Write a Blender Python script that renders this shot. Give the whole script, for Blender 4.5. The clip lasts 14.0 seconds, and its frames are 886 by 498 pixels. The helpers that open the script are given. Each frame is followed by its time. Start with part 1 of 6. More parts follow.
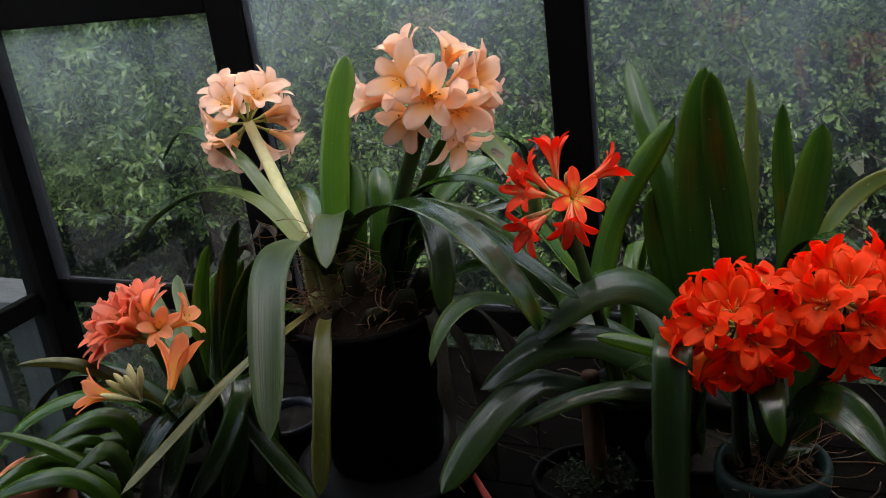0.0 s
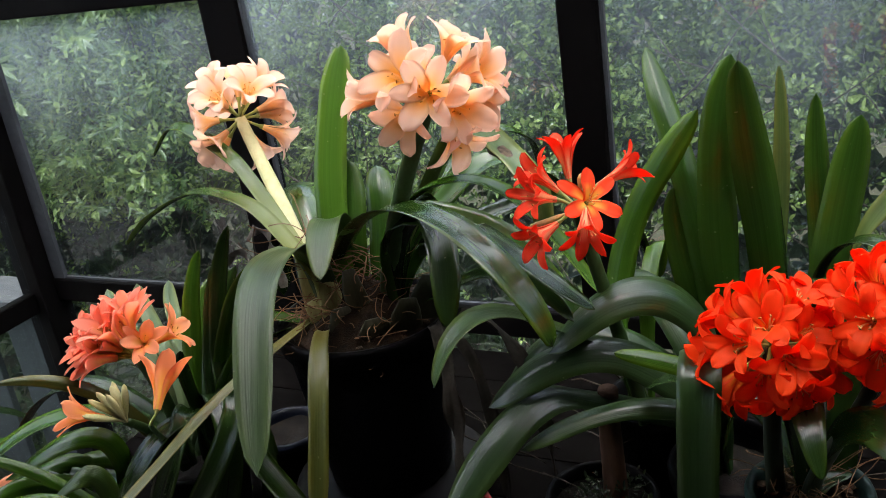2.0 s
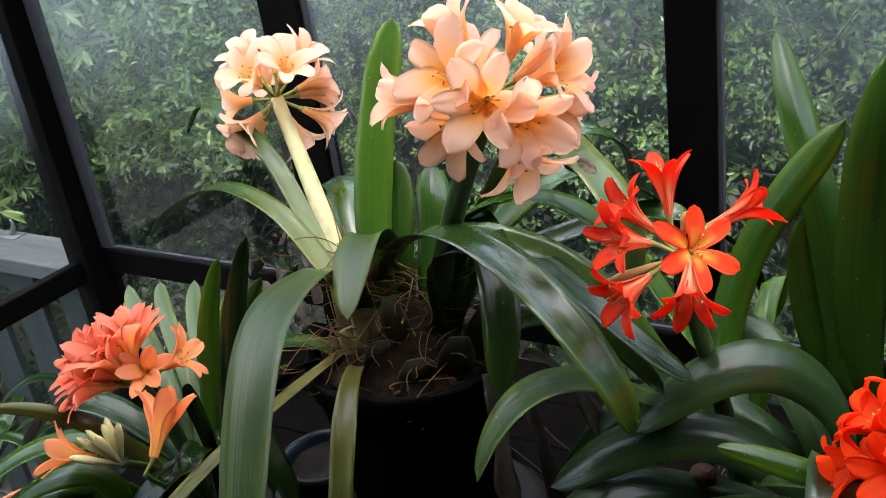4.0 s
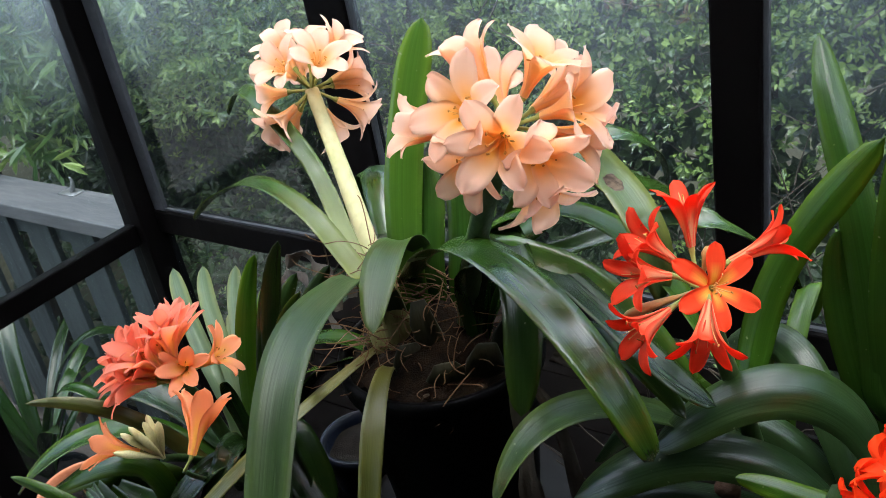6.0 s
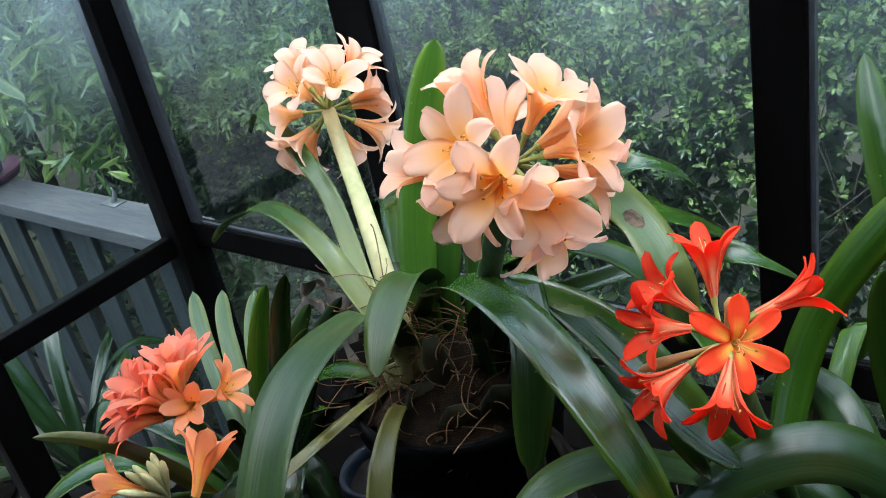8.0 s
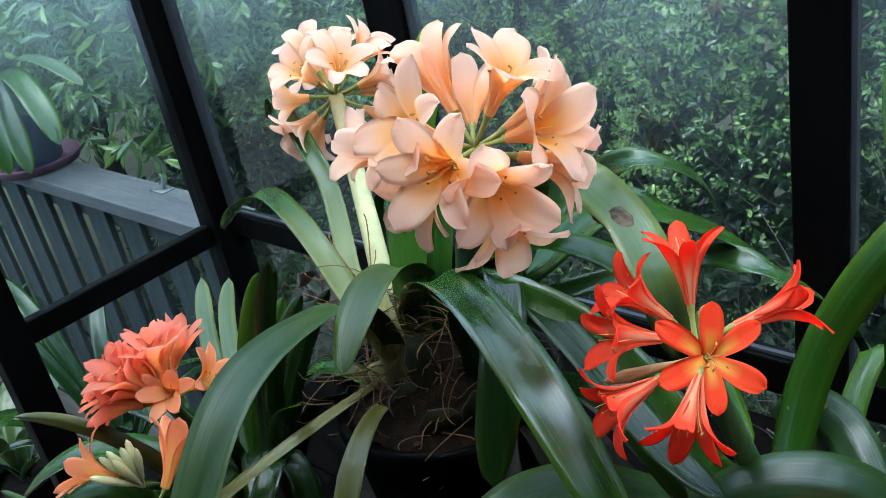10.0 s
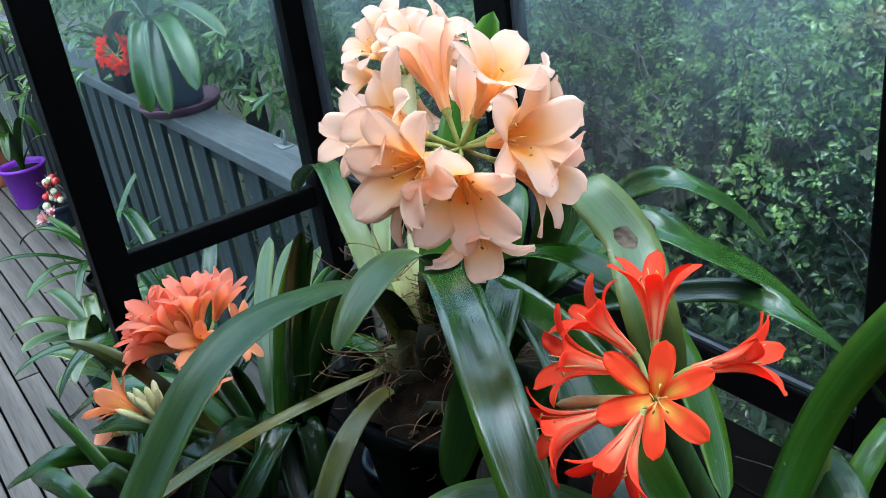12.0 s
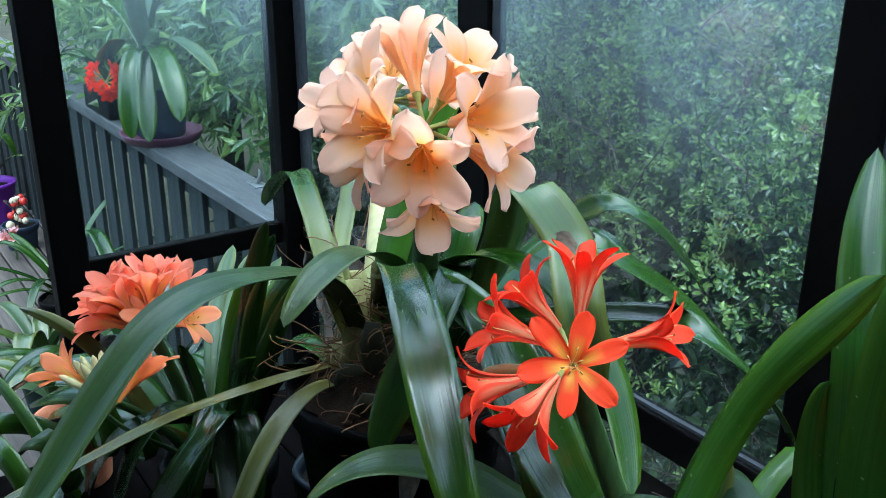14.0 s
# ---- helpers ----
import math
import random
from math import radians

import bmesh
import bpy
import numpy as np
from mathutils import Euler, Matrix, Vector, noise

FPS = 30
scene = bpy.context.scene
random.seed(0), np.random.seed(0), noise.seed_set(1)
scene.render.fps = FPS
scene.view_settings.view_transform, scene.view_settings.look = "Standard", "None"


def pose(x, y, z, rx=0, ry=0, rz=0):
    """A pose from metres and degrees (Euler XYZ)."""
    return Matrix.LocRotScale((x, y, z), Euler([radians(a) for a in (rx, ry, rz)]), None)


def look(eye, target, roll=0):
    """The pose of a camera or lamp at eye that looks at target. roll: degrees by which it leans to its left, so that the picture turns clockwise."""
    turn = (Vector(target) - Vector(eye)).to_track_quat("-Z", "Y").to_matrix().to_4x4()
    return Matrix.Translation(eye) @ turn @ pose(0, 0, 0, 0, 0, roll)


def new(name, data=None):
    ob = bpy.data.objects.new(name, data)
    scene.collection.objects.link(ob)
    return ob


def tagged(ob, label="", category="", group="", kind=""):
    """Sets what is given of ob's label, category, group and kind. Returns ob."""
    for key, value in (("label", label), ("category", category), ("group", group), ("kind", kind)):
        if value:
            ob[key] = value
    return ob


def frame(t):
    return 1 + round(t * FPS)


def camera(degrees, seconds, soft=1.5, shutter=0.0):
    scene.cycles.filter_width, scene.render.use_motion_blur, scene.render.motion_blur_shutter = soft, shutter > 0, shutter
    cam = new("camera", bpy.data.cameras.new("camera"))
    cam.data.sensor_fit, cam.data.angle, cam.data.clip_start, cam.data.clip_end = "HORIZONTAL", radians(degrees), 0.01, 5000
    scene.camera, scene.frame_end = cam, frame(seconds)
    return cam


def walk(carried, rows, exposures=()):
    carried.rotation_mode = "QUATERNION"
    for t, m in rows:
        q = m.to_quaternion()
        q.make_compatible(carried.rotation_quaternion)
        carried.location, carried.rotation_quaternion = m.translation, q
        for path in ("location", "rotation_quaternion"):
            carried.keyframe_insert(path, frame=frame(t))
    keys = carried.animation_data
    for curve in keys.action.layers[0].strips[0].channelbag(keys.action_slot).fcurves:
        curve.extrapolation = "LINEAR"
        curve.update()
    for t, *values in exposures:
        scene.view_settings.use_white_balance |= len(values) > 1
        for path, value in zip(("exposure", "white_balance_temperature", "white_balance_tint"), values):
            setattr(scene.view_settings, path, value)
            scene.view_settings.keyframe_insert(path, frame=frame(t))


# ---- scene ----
cam = camera(51.2, 14.0, soft=0.75)
METRES, EYE, TILT, LEAN, TURN = 0.9, 1.75, -20.6, 7.1, 23.9
ROWS = [
    (0.0, 0.0, 0.0, 0.0, 0.0, 0.0, -0.0),
    (0.5, -0.004, 0.0037, -0.0012, 0.3, -0.01, 0.23),
    (1.0, -0.0002, 0.0062, 0.0011, 0.45, -0.06, 0.43),
    (1.5, 0.0135, 0.0298, 0.0121, 0.65, -0.22, 0.65),
    (2.0, 0.013, 0.0987, 0.035, 0.84, -1.23, 0.7),
    (2.5, -0.0264, 0.2051, 0.0774, 1.03, -1.52, 0.46),
    (3.0, -0.0072, 0.3087, 0.1082, 1.7, -2.34, 0.27),
    (3.5, 0.0184, 0.3419, 0.1107, 4.18, -3.35, -0.64),
    (6.0, 0.0689, 0.3632, 0.2147, 10.09, -9.35, -1.12),
    (6.5, 0.0621, 0.3848, 0.2269, 10.86, -9.39, 0.24),
    (7.0, 0.0612, 0.3958, 0.2339, 11.02, -9.49, 1.13),
    (9.5, 0.1758, 0.5071, 0.2372, 18.68, -9.77, -3.67),
    (10.0, 0.1762, 0.5179, 0.2282, 18.63, -9.46, -2.49),
    (10.5, 0.2238, 0.5229, 0.2396, 19.91, -9.6, -3.37),
    (11.0, 0.2574, 0.5466, 0.2454, 24.42, -10.32, -6.05),
    (11.5, 0.2737, 0.5685, 0.2465, 27.49, -11.26, -7.89),
    (12.0, 0.2817, 0.574, 0.2512, 28.78, -11.68, -8.99),
    (12.5, 0.2799, 0.5971, 0.2349, 29.54, -11.73, -11.37),
    (13.0, 0.2892, 0.5863, 0.2119, 28.56, -11.02, -14.36),
    (13.5, 0.3132, 0.5523, 0.1988, 27.5, -6.83, -15.42),
    (14.0, 0.3369, 0.526, 0.1787, 27.58, -6.05, -16.49),
]
EXPOSURES = [(0.0, 0.68, 6400, 12), (0.5, 0.76, 6400, 12), (1.0, 1.18, 6400, 12), (3.0, 1.45, 6300, 11), (6.5, 1.40, 5900, 7), (9.5, 1.24, 5200, -2), (14.0, 1.36, 4950, -5)]
walk(cam, [(t, pose(0, 0, EYE, TILT, LEAN, TURN) @ pose(METRES * x, METRES * y, METRES * z, 90 + pitch, roll, yaw)) for t, x, y, z, yaw, pitch, roll in ROWS], EXPOSURES)

# ---------------------------------------------------------------- world and light
SUN_EL, SUN_AZ = 80.0, 188.0
world = bpy.data.worlds.new("sky_world")
scene.world = world
world.use_nodes = True
wt = world.node_tree
sky = wt.nodes.new("ShaderNodeTexSky")
sky.sky_type, sky.sun_disc = "NISHITA", False
sky.sun_elevation, sky.sun_rotation = radians(SUN_EL), radians(SUN_AZ)
sky.air_density, sky.dust_density, sky.ozone_density = 1.0, 4.0, 1.0
wt.nodes["Background"].inputs["Strength"].default_value = 0.15
wt.links.new(sky.outputs["Color"], wt.nodes["Background"].inputs["Color"])
sun_data = bpy.data.lights.new("sun", "SUN")
sun_data.energy, sun_data.angle, sun_data.color = 3.0, radians(125), (1.0, 0.98, 0.95)
sun = new("sun", sun_data)
sun.matrix_world = look((0, -1.75, 10), (0.2, 0.0, 0.1))


# ---------------------------------------------------------------- materials
def mat(name):
    m = bpy.data.materials.new(name)
    m.use_nodes = True
    return m, m.node_tree, m.node_tree.nodes["Principled BSDF"]


def node(t, kind, **sockets):
    n = t.nodes.new(kind)
    for key, value in sockets.items():
        n.inputs[key.replace("_", " ")].default_value = value
    return n


def ramp(t, fac, stops):
    r = t.nodes.new("ShaderNodeValToRGB")
    e = r.color_ramp.elements
    while len(e) < len(stops):
        e.new(0.5)
    for el, (p, c) in zip(e, stops):
        el.position, el.color = p, (*c, 1)
    t.links.new(fac, r.inputs["Fac"])
    return r.outputs["Color"]


def mix(t, fac, a, b, kind="MIX"):
    m = t.nodes.new("ShaderNodeMix")
    m.data_type, m.blend_type = "RGBA", kind
    for sock, v in ((m.inputs["Factor"], fac), (m.inputs["A"], a), (m.inputs["B"], b)):
        if isinstance(v, bpy.types.NodeSocket):
            t.links.new(v, sock)
        elif isinstance(v, (int, float)):
            sock.default_value = v
        else:
            sock.default_value = (*v, 1)
    return m.outputs["Result"]


def noise_fac(t, scale, detail=4.0, vec=None, rough=0.55):
    n = node(t, "ShaderNodeTexNoise", Scale=scale, Detail=detail, Roughness=rough)
    if vec:
        t.links.new(vec, n.inputs["Vector"])
    return n.outputs["Fac"]


def obj_coord(t, stretch=(1, 1, 1), which="Object"):
    c = t.nodes.new("ShaderNodeTexCoord")
    mp = t.nodes.new("ShaderNodeMapping")
    mp.inputs["Scale"].default_value = stretch
    t.links.new(c.outputs[which], mp.inputs["Vector"])
    return mp.outputs["Vector"]


def bump(t, b, height, strength, dist=0.002):
    n = node(t, "ShaderNodeBump", Strength=strength, Distance=dist)
    t.links.new(height, n.inputs["Height"])
    t.links.new(n.outputs["Normal"], b.inputs["Normal"])


def translucent(t, b, colour, amount):
    tr = t.nodes.new("ShaderNodeBsdfTranslucent")
    ms = t.nodes.new("ShaderNodeMixShader")
    ms.inputs[0].default_value = amount
    if isinstance(colour, bpy.types.NodeSocket):
        t.links.new(colour, tr.inputs["Color"])
    else:
        tr.inputs["Color"].default_value = (*colour, 1)
    t.links.new(b.outputs[0], ms.inputs[1])
    t.links.new(tr.outputs[0], ms.inputs[2])
    t.links.new(ms.outputs[0], t.nodes["Material Output"].inputs["Surface"])


def leaf_material(name, dark, light, pale=None, pale_to=0.3, rough=0.19, trans=0.2, stripe=0.16, gloss=0.15):
    """Strap leaf: lengthwise ribs and streaks from the leaf's own u (across) and v (along)."""
    m, t, b = mat(name)
    uv = obj_coord(t, (1, 1, 1), "UV")
    ribs_vec = obj_coord(t, (22, 0.25, 1), "UV")
    fine_vec = obj_coord(t, (60, 0.5, 1), "UV")
    ribs, fine = noise_fac(t, 1.0, 2, ribs_vec), noise_fac(t, 1.0, 2, fine_vec)
    uvs = t.nodes.new("ShaderNodeSeparateXYZ")
    t.links.new(uv, uvs.inputs[0])
    wave = t.nodes.new("ShaderNodeTexWave")
    wave.bands_direction = "X"
    wave.inputs["Scale"].default_value, wave.inputs["Distortion"].default_value = 4.2, 0.6
    t.links.new(obj_coord(t, (1, 0.1, 1), "UV"), wave.inputs["Vector"])
    centred = t.nodes.new("ShaderNodeMath")
    centred.operation = "MULTIPLY_ADD"
    centred.inputs[1].default_value, centred.inputs[2].default_value = 2.0, -1.0
    t.links.new(uvs.outputs["X"], centred.inputs[0])
    away = t.nodes.new("ShaderNodeMath")
    away.operation = "ABSOLUTE"
    t.links.new(centred.outputs[0], away.inputs[0])
    margin = mix(t, 1.0, ramp(t, away.outputs[0], [(0.35, (0, 0, 0)), (0.95, (1, 1, 1))]), ramp(t, uvs.outputs["Y"], [(0.4, (0, 0, 0)), (0.95, (0.55, 0.55, 0.55))]), "MULTIPLY")
    rnd = t.nodes.new("ShaderNodeObjectInfo").outputs["Random"]
    base = mix(t, rnd, dark, light)
    col = mix(t, ramp(t, ribs, [(0.35, (0, 0, 0)), (0.7, (stripe, stripe, stripe))]), base, tuple(min(1, c * 1.9 + 0.012) for c in light))
    col = mix(t, margin, col, tuple(c * k for c, k in zip(light, (2.8, 1.9, 1.2))))
    blot = noise_fac(t, 7.0, 5, obj_coord(t, (1, 1, 1)))
    col = mix(t, ramp(t, blot, [(0.5, (0, 0, 0)), (0.75, (0.25, 0.25, 0.25))]), col, tuple(c * 0.55 for c in dark))
    if pale:
        sep = t.nodes.new("ShaderNodeSeparateXYZ")
        t.links.new(uv, sep.inputs[0])
        col = mix(t, ramp(t, sep.outputs["Y"], [(0.0, (1, 1, 1)), (pale_to, (0, 0, 0))]), col, pale)
    specks = noise_fac(t, 160.0, 1, obj_coord(t, (1, 1, 1)))
    col = mix(t, ramp(t, specks, [(0.76, (0, 0, 0)), (0.82, (0.35, 0.35, 0.35))]), col, (0.30, 0.30, 0.2))
    t.links.new(col, b.inputs["Base Color"])
    t.links.new(ramp(t, noise_fac(t, 22.0, 4, obj_coord(t)), [(0.3, (rough,) * 3), (0.75, (rough + 0.05,) * 3)]), b.inputs["Roughness"])
    b.inputs["Specular IOR Level"].default_value = 0.38
    b.inputs["Coat IOR"].default_value = 1.65
    b.inputs["Coat Weight"].default_value, b.inputs["Coat Roughness"].default_value = gloss, 0.2
    bump(t, b, mix(t, 0.11, mix(t, 0.15, ribs, fine), wave.outputs["Fac"]), 0.42, 0.0011)
    bright = t.nodes.new("ShaderNodeHueSaturation")
    bright.inputs["Value"].default_value, bright.inputs["Hue"].default_value = 2.2, 0.475
    t.links.new(col, bright.inputs["Color"])
    translucent(t, b, bright.outputs["Color"], trans)
    return m


LEAF = leaf_material("strap_leaf_green", (0.016, 0.046, 0.0026), (0.028, 0.070, 0.0038), trans=0.24)
# Darker copy of the green; shade on low and inner leaves is in it.
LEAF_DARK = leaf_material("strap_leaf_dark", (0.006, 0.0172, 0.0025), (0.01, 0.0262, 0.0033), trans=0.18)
LEAF_MID = leaf_material("strap_leaf_mid", (0.011, 0.034, 0.0032), (0.018, 0.05, 0.0045), trans=0.28)
LEAF_PALE = leaf_material("strap_leaf_pale_base", (0.022, 0.052, 0.008), (0.034, 0.070, 0.011), (0.30, 0.31, 0.11), 0.5, trans=0.3)
LEAF_LIGHT = leaf_material("strap_leaf_light", (0.042, 0.072, 0.016), (0.062, 0.094, 0.025), trans=0.2, gloss=0.3)
LEAF_BRIGHT = leaf_material("strap_leaf_bright", (0.030, 0.080, 0.006), (0.044, 0.10, 0.009), trans=0.24)
# Leaf green lowered so that the front leaf carries its shade in the colour.
LEAF_GREY = leaf_material("strap_leaf_dull", (0.012, 0.030, 0.003), (0.019, 0.040, 0.0045), rough=0.36, trans=0.08, gloss=0.0)
LEAF_GLOSSY = leaf_material("strap_leaf_glossy", (0.014, 0.040, 0.003), (0.022, 0.058, 0.005), rough=0.24, gloss=0.65)
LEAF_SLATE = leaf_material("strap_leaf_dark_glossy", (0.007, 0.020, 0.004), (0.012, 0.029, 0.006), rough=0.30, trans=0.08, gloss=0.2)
LEAF_DUSTY = leaf_material("pale_dusty_leaf", (0.055, 0.095, 0.042), (0.090, 0.14, 0.062), rough=0.4, trans=0.35)
LEAF_YELLOW = leaf_material("strap_leaf_yellowing", (0.038, 0.046, 0.006), (0.052, 0.060, 0.009), (0.17, 0.15, 0.03), 0.6, rough=0.32, trans=0.08, gloss=0.1)


def petal_material(name, tip, mid, throat, trans=0.35, vein=0.25, throat_to=0.45, glow=0.0, edge=0.12):
    m, t, b = mat(name)
    uv = obj_coord(t, (1, 1, 1), "UV")
    sep = t.nodes.new("ShaderNodeSeparateXYZ")
    t.links.new(uv, sep.inputs[0])
    centre = t.nodes.new("ShaderNodeMath")
    centre.operation = "PINGPONG"
    centre.inputs[1].default_value = 0.5
    t.links.new(sep.outputs["X"], centre.inputs[0])
    along = ramp(t, sep.outputs["Y"], [(0.0, (1, 1, 1)), (throat_to * 0.8, (1, 1, 1)), (throat_to + 0.25, (0, 0, 0))])
    band = ramp(t, centre.outputs[0], [(0.12, (edge,) * 3), (0.36, (1, 1, 1))])
    col = mix(t, mix(t, 1.0, along, band, "MULTIPLY"), ramp(t, sep.outputs["Y"], [(0.2, mid), (1.0, tip)]), throat)
    veins = noise_fac(t, 1.0, 2, obj_coord(t, (30, 1.0, 1), "UV"))
    col = mix(t, ramp(t, veins, [(0.4, (0, 0, 0)), (0.7, (vein,) * 3)]), col, tuple(c * 0.8 for c in mid))
    rnd = t.nodes.new("ShaderNodeObjectInfo").outputs["Random"]
    hs = t.nodes.new("ShaderNodeHueSaturation")
    t.links.new(ramp(t, rnd, [(0, (0.92,) * 3), (1, (1.05,) * 3)]), hs.inputs["Value"])
    t.links.new(col, hs.inputs["Color"])
    t.links.new(hs.outputs["Color"], b.inputs["Base Color"])
    b.inputs["Roughness"].default_value = 0.5
    b.inputs["Specular IOR Level"].default_value = 0.18
    bump(t, b, veins, 0.3, 0.0006)
    translucent(t, b, mix(t, glow, hs.outputs["Color"], (1.0, 0.885, 0.76)), trans)
    return m


PEACH = petal_material("peach_petal", (0.97, 0.74, 0.615), (0.97, 0.735, 0.51), (1.0, 0.53, 0.02), 0.77, 0.06, 0.52, 0.23, 0.52)
PEACH_OUT = petal_material("peach_petal_outside", (0.97, 0.75, 0.65), (0.97, 0.76, 0.64), (1.0, 0.70, 0.30), 0.77, 0.06, 0.40, 0.3, 0.5)
PEACH_PALE = petal_material("pale_peach_petal", (0.96, 0.745, 0.64), (0.96, 0.745, 0.58), (0.97, 0.68, 0.22), 0.77, 0.06, 0.44, 0.32, 0.5)
CORAL = petal_material("coral_petal", (0.99, 0.455, 0.34), (0.99, 0.48, 0.30), (0.98, 0.60, 0.18), 0.78, 0.2, 0.45, 0.10)
APRICOT = petal_material("apricot_petal", (0.99, 0.50, 0.28), (0.99, 0.48, 0.22), (0.97, 0.62, 0.12), 0.7, 0.15, 0.45, 0.1)
RED = petal_material("scarlet_petal", (0.95, 0.090, 0.026), (0.93, 0.12, 0.055), (0.96, 0.60, 0.32), 0.62, vein=0.3, throat_to=0.42)
STAR = petal_material("scarlet_star_petal", (0.94, 0.085, 0.022), (0.94, 0.11, 0.028), (0.97, 0.60, 0.10), 0.6, throat_to=0.34)
ORANGE_RED = petal_material("vermilion_petal", (0.95, 0.090, 0.010), (0.95, 0.11, 0.014), (0.94, 0.36, 0.03), 0.7, throat_to=0.25)


def plain(name, a, b_col, scale=12.0, rough=0.6, spec=0.5, bumpy=0.3, metal=0.0, stretch=(1, 1, 1), dist=0.003, trans=None):
    m, t, b = mat(name)
    v = obj_coord(t, stretch)
    big, small = noise_fac(t, scale, 5, v), noise_fac(t, scale * 9, 3, v)
    col = mix(t, ramp(t, big, [(0.32, (0, 0, 0)), (0.7, (1, 1, 1))]), a, b_col)
    col = mix(t, ramp(t, small, [(0.45, (0, 0, 0)), (0.8, (0.4, 0.4, 0.4))]), col, tuple(c * 0.55 for c in a))
    t.links.new(col, b.inputs["Base Color"])
    t.links.new(ramp(t, small, [(0.3, (max(0, rough - 0.1),) * 3), (0.7, (min(1, rough + 0.1),) * 3)]), b.inputs["Roughness"])
    b.inputs["Metallic"].default_value, b.inputs["Specular IOR Level"].default_value = metal, spec
    if bumpy:
        bump(t, b, mix(t, 0.4, big, small), bumpy, dist)
    if trans:
        translucent(t, b, col, trans)
    return m


STALK = plain("flower_stalk_green", (0.04, 0.085, 0.02), (0.06, 0.115, 0.03), 30, 0.42, stretch=(1, 1, 0.15), trans=0.15)
# Purple-brown stool, darkened so that the shade round the pot is in its colour.
STOOL = plain("shade_darkened_stool", (0.003, 0.0024, 0.0024), (0.006, 0.005, 0.005), 6, 0.5, 0.1, 0.1, stretch=(0.2, 1, 1))
CANE = plain("brown_cane", (0.06, 0.028, 0.016), (0.12, 0.06, 0.035), 24, 0.8, 0.25, 0.6, stretch=(1, 1, 0.2))
DEAD = plain("dead_leaf_brown", (0.012, 0.010, 0.007), (0.032, 0.025, 0.017), 20, 0.85, 0.2, 0.5)
DRIED = plain("dried_leaf_grey", (0.06, 0.05, 0.04), (0.16, 0.14, 0.12), 40, 0.8, 0.3, 0.6)
STALK_DARK = plain("flower_stalk_dark", (0.010, 0.018, 0.007), (0.02, 0.03, 0.01), 30, 0.5, stretch=(1, 1, 0.15))
BARKCHIP = plain("bark_chip", (0.03, 0.018, 0.010), (0.10, 0.06, 0.03), 60, 0.9, 0.2, 0.6)
STALK_PALE = plain("flower_stalk_pale", (0.48, 0.49, 0.22), (0.58, 0.55, 0.29), 14, 0.45, stretch=(1, 1, 0.15), trans=0.15)
PEDICEL = plain("pedicel_green", (0.30, 0.36, 0.08), (0.46, 0.45, 0.14), 60, 0.45, trans=0.2)
BUD = plain("bud_cream_green", (0.62, 0.60, 0.28), (0.74, 0.66, 0.38), 60, 0.5, trans=0.25)
BUD_RED = plain("bud_orange", (0.55, 0.30, 0.10), (0.45, 0.36, 0.14), 60, 0.5, trans=0.2)
FILAMENT = plain("filament_yellow", (0.90, 0.58, 0.20), (0.92, 0.62, 0.26), 60, 0.5, trans=0.4)
ANTHER = plain("anther_ochre", (0.36, 0.17, 0.025), (0.54, 0.28, 0.05), 90, 0.7)
FRAME = plain("dark_bronze_aluminium", (0.0013, 0.0011, 0.0011), (0.0026, 0.0022, 0.0022), 6, 0.5, 0.035, 0.12, stretch=(1, 1, 0.3))
FRAME_EDGE = plain("grey_aluminium_reveal", (0.022, 0.025, 0.030), (0.036, 0.039, 0.045), 8, 0.45, 0.3, 0.1)
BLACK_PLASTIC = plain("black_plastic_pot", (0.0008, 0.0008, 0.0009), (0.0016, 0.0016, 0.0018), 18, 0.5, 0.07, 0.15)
GREEN_PLASTIC = plain("dark_green_plastic_pot", (0.003, 0.014, 0.011), (0.005, 0.020, 0.016), 18, 0.45, 0.25, 0.15)
NAVY = plain("navy_plastic_pot", (0.003, 0.005, 0.011), (0.005, 0.008, 0.016), 18, 0.4, 0.25, 0.15)
BLUE_PLASTIC = plain("dark_blue_plastic_pot", (0.014, 0.024, 0.045), (0.02, 0.035, 0.06), 18, 0.45, 0.45, 0.15)
PURPLE = plain("purple_plastic", (0.20, 0.03, 0.42), (0.25, 0.04, 0.5), 14, 0.4, 0.45, 0.1)
MAROON = plain("maroon_plastic", (0.09, 0.03, 0.055), (0.13, 0.045, 0.08), 14, 0.45, 0.45, 0.1)
TERRACOTTA = plain("terracotta", (0.42, 0.14, 0.065), (0.52, 0.20, 0.10), 20, 0.8, 0.3, 0.4)
TAN = plain("tan_clay", (0.42, 0.26, 0.15), (0.52, 0.34, 0.2), 20, 0.75, 0.3, 0.3)
SOIL = plain("dark_bark_soil", (0.005, 0.0036, 0.0027), (0.013, 0.009, 0.006), 60, 0.95, 0.2, 0.9, dist=0.006)
ROOT_MASS = plain("fibrous_root_mass", (0.010, 0.006, 0.0035), (0.036, 0.019, 0.009), 70, 0.9, 0.2, 0.9, dist=0.006)
OLD_SHEATH = plain("old_leaf_base", (0.012, 0.016, 0.006), (0.040, 0.036, 0.014), 40, 0.6, 0.3, 0.3, stretch=(1, 1, 0.2))
ROOT = plain("dry_brown_root", (0.09, 0.043, 0.019), (0.22, 0.12, 0.055), 80, 0.85, 0.2, 0.4)
SHEATH = plain("leaf_sheath", (0.14, 0.115, 0.04), (0.36, 0.36, 0.13), 40, 0.6, 0.3, 0.3, stretch=(1, 1, 0.2))
TWIG = plain("grey_brown_twig", (0.05, 0.04, 0.032), (0.11, 0.09, 0.07), 50, 0.9, 0.2, 0.6)
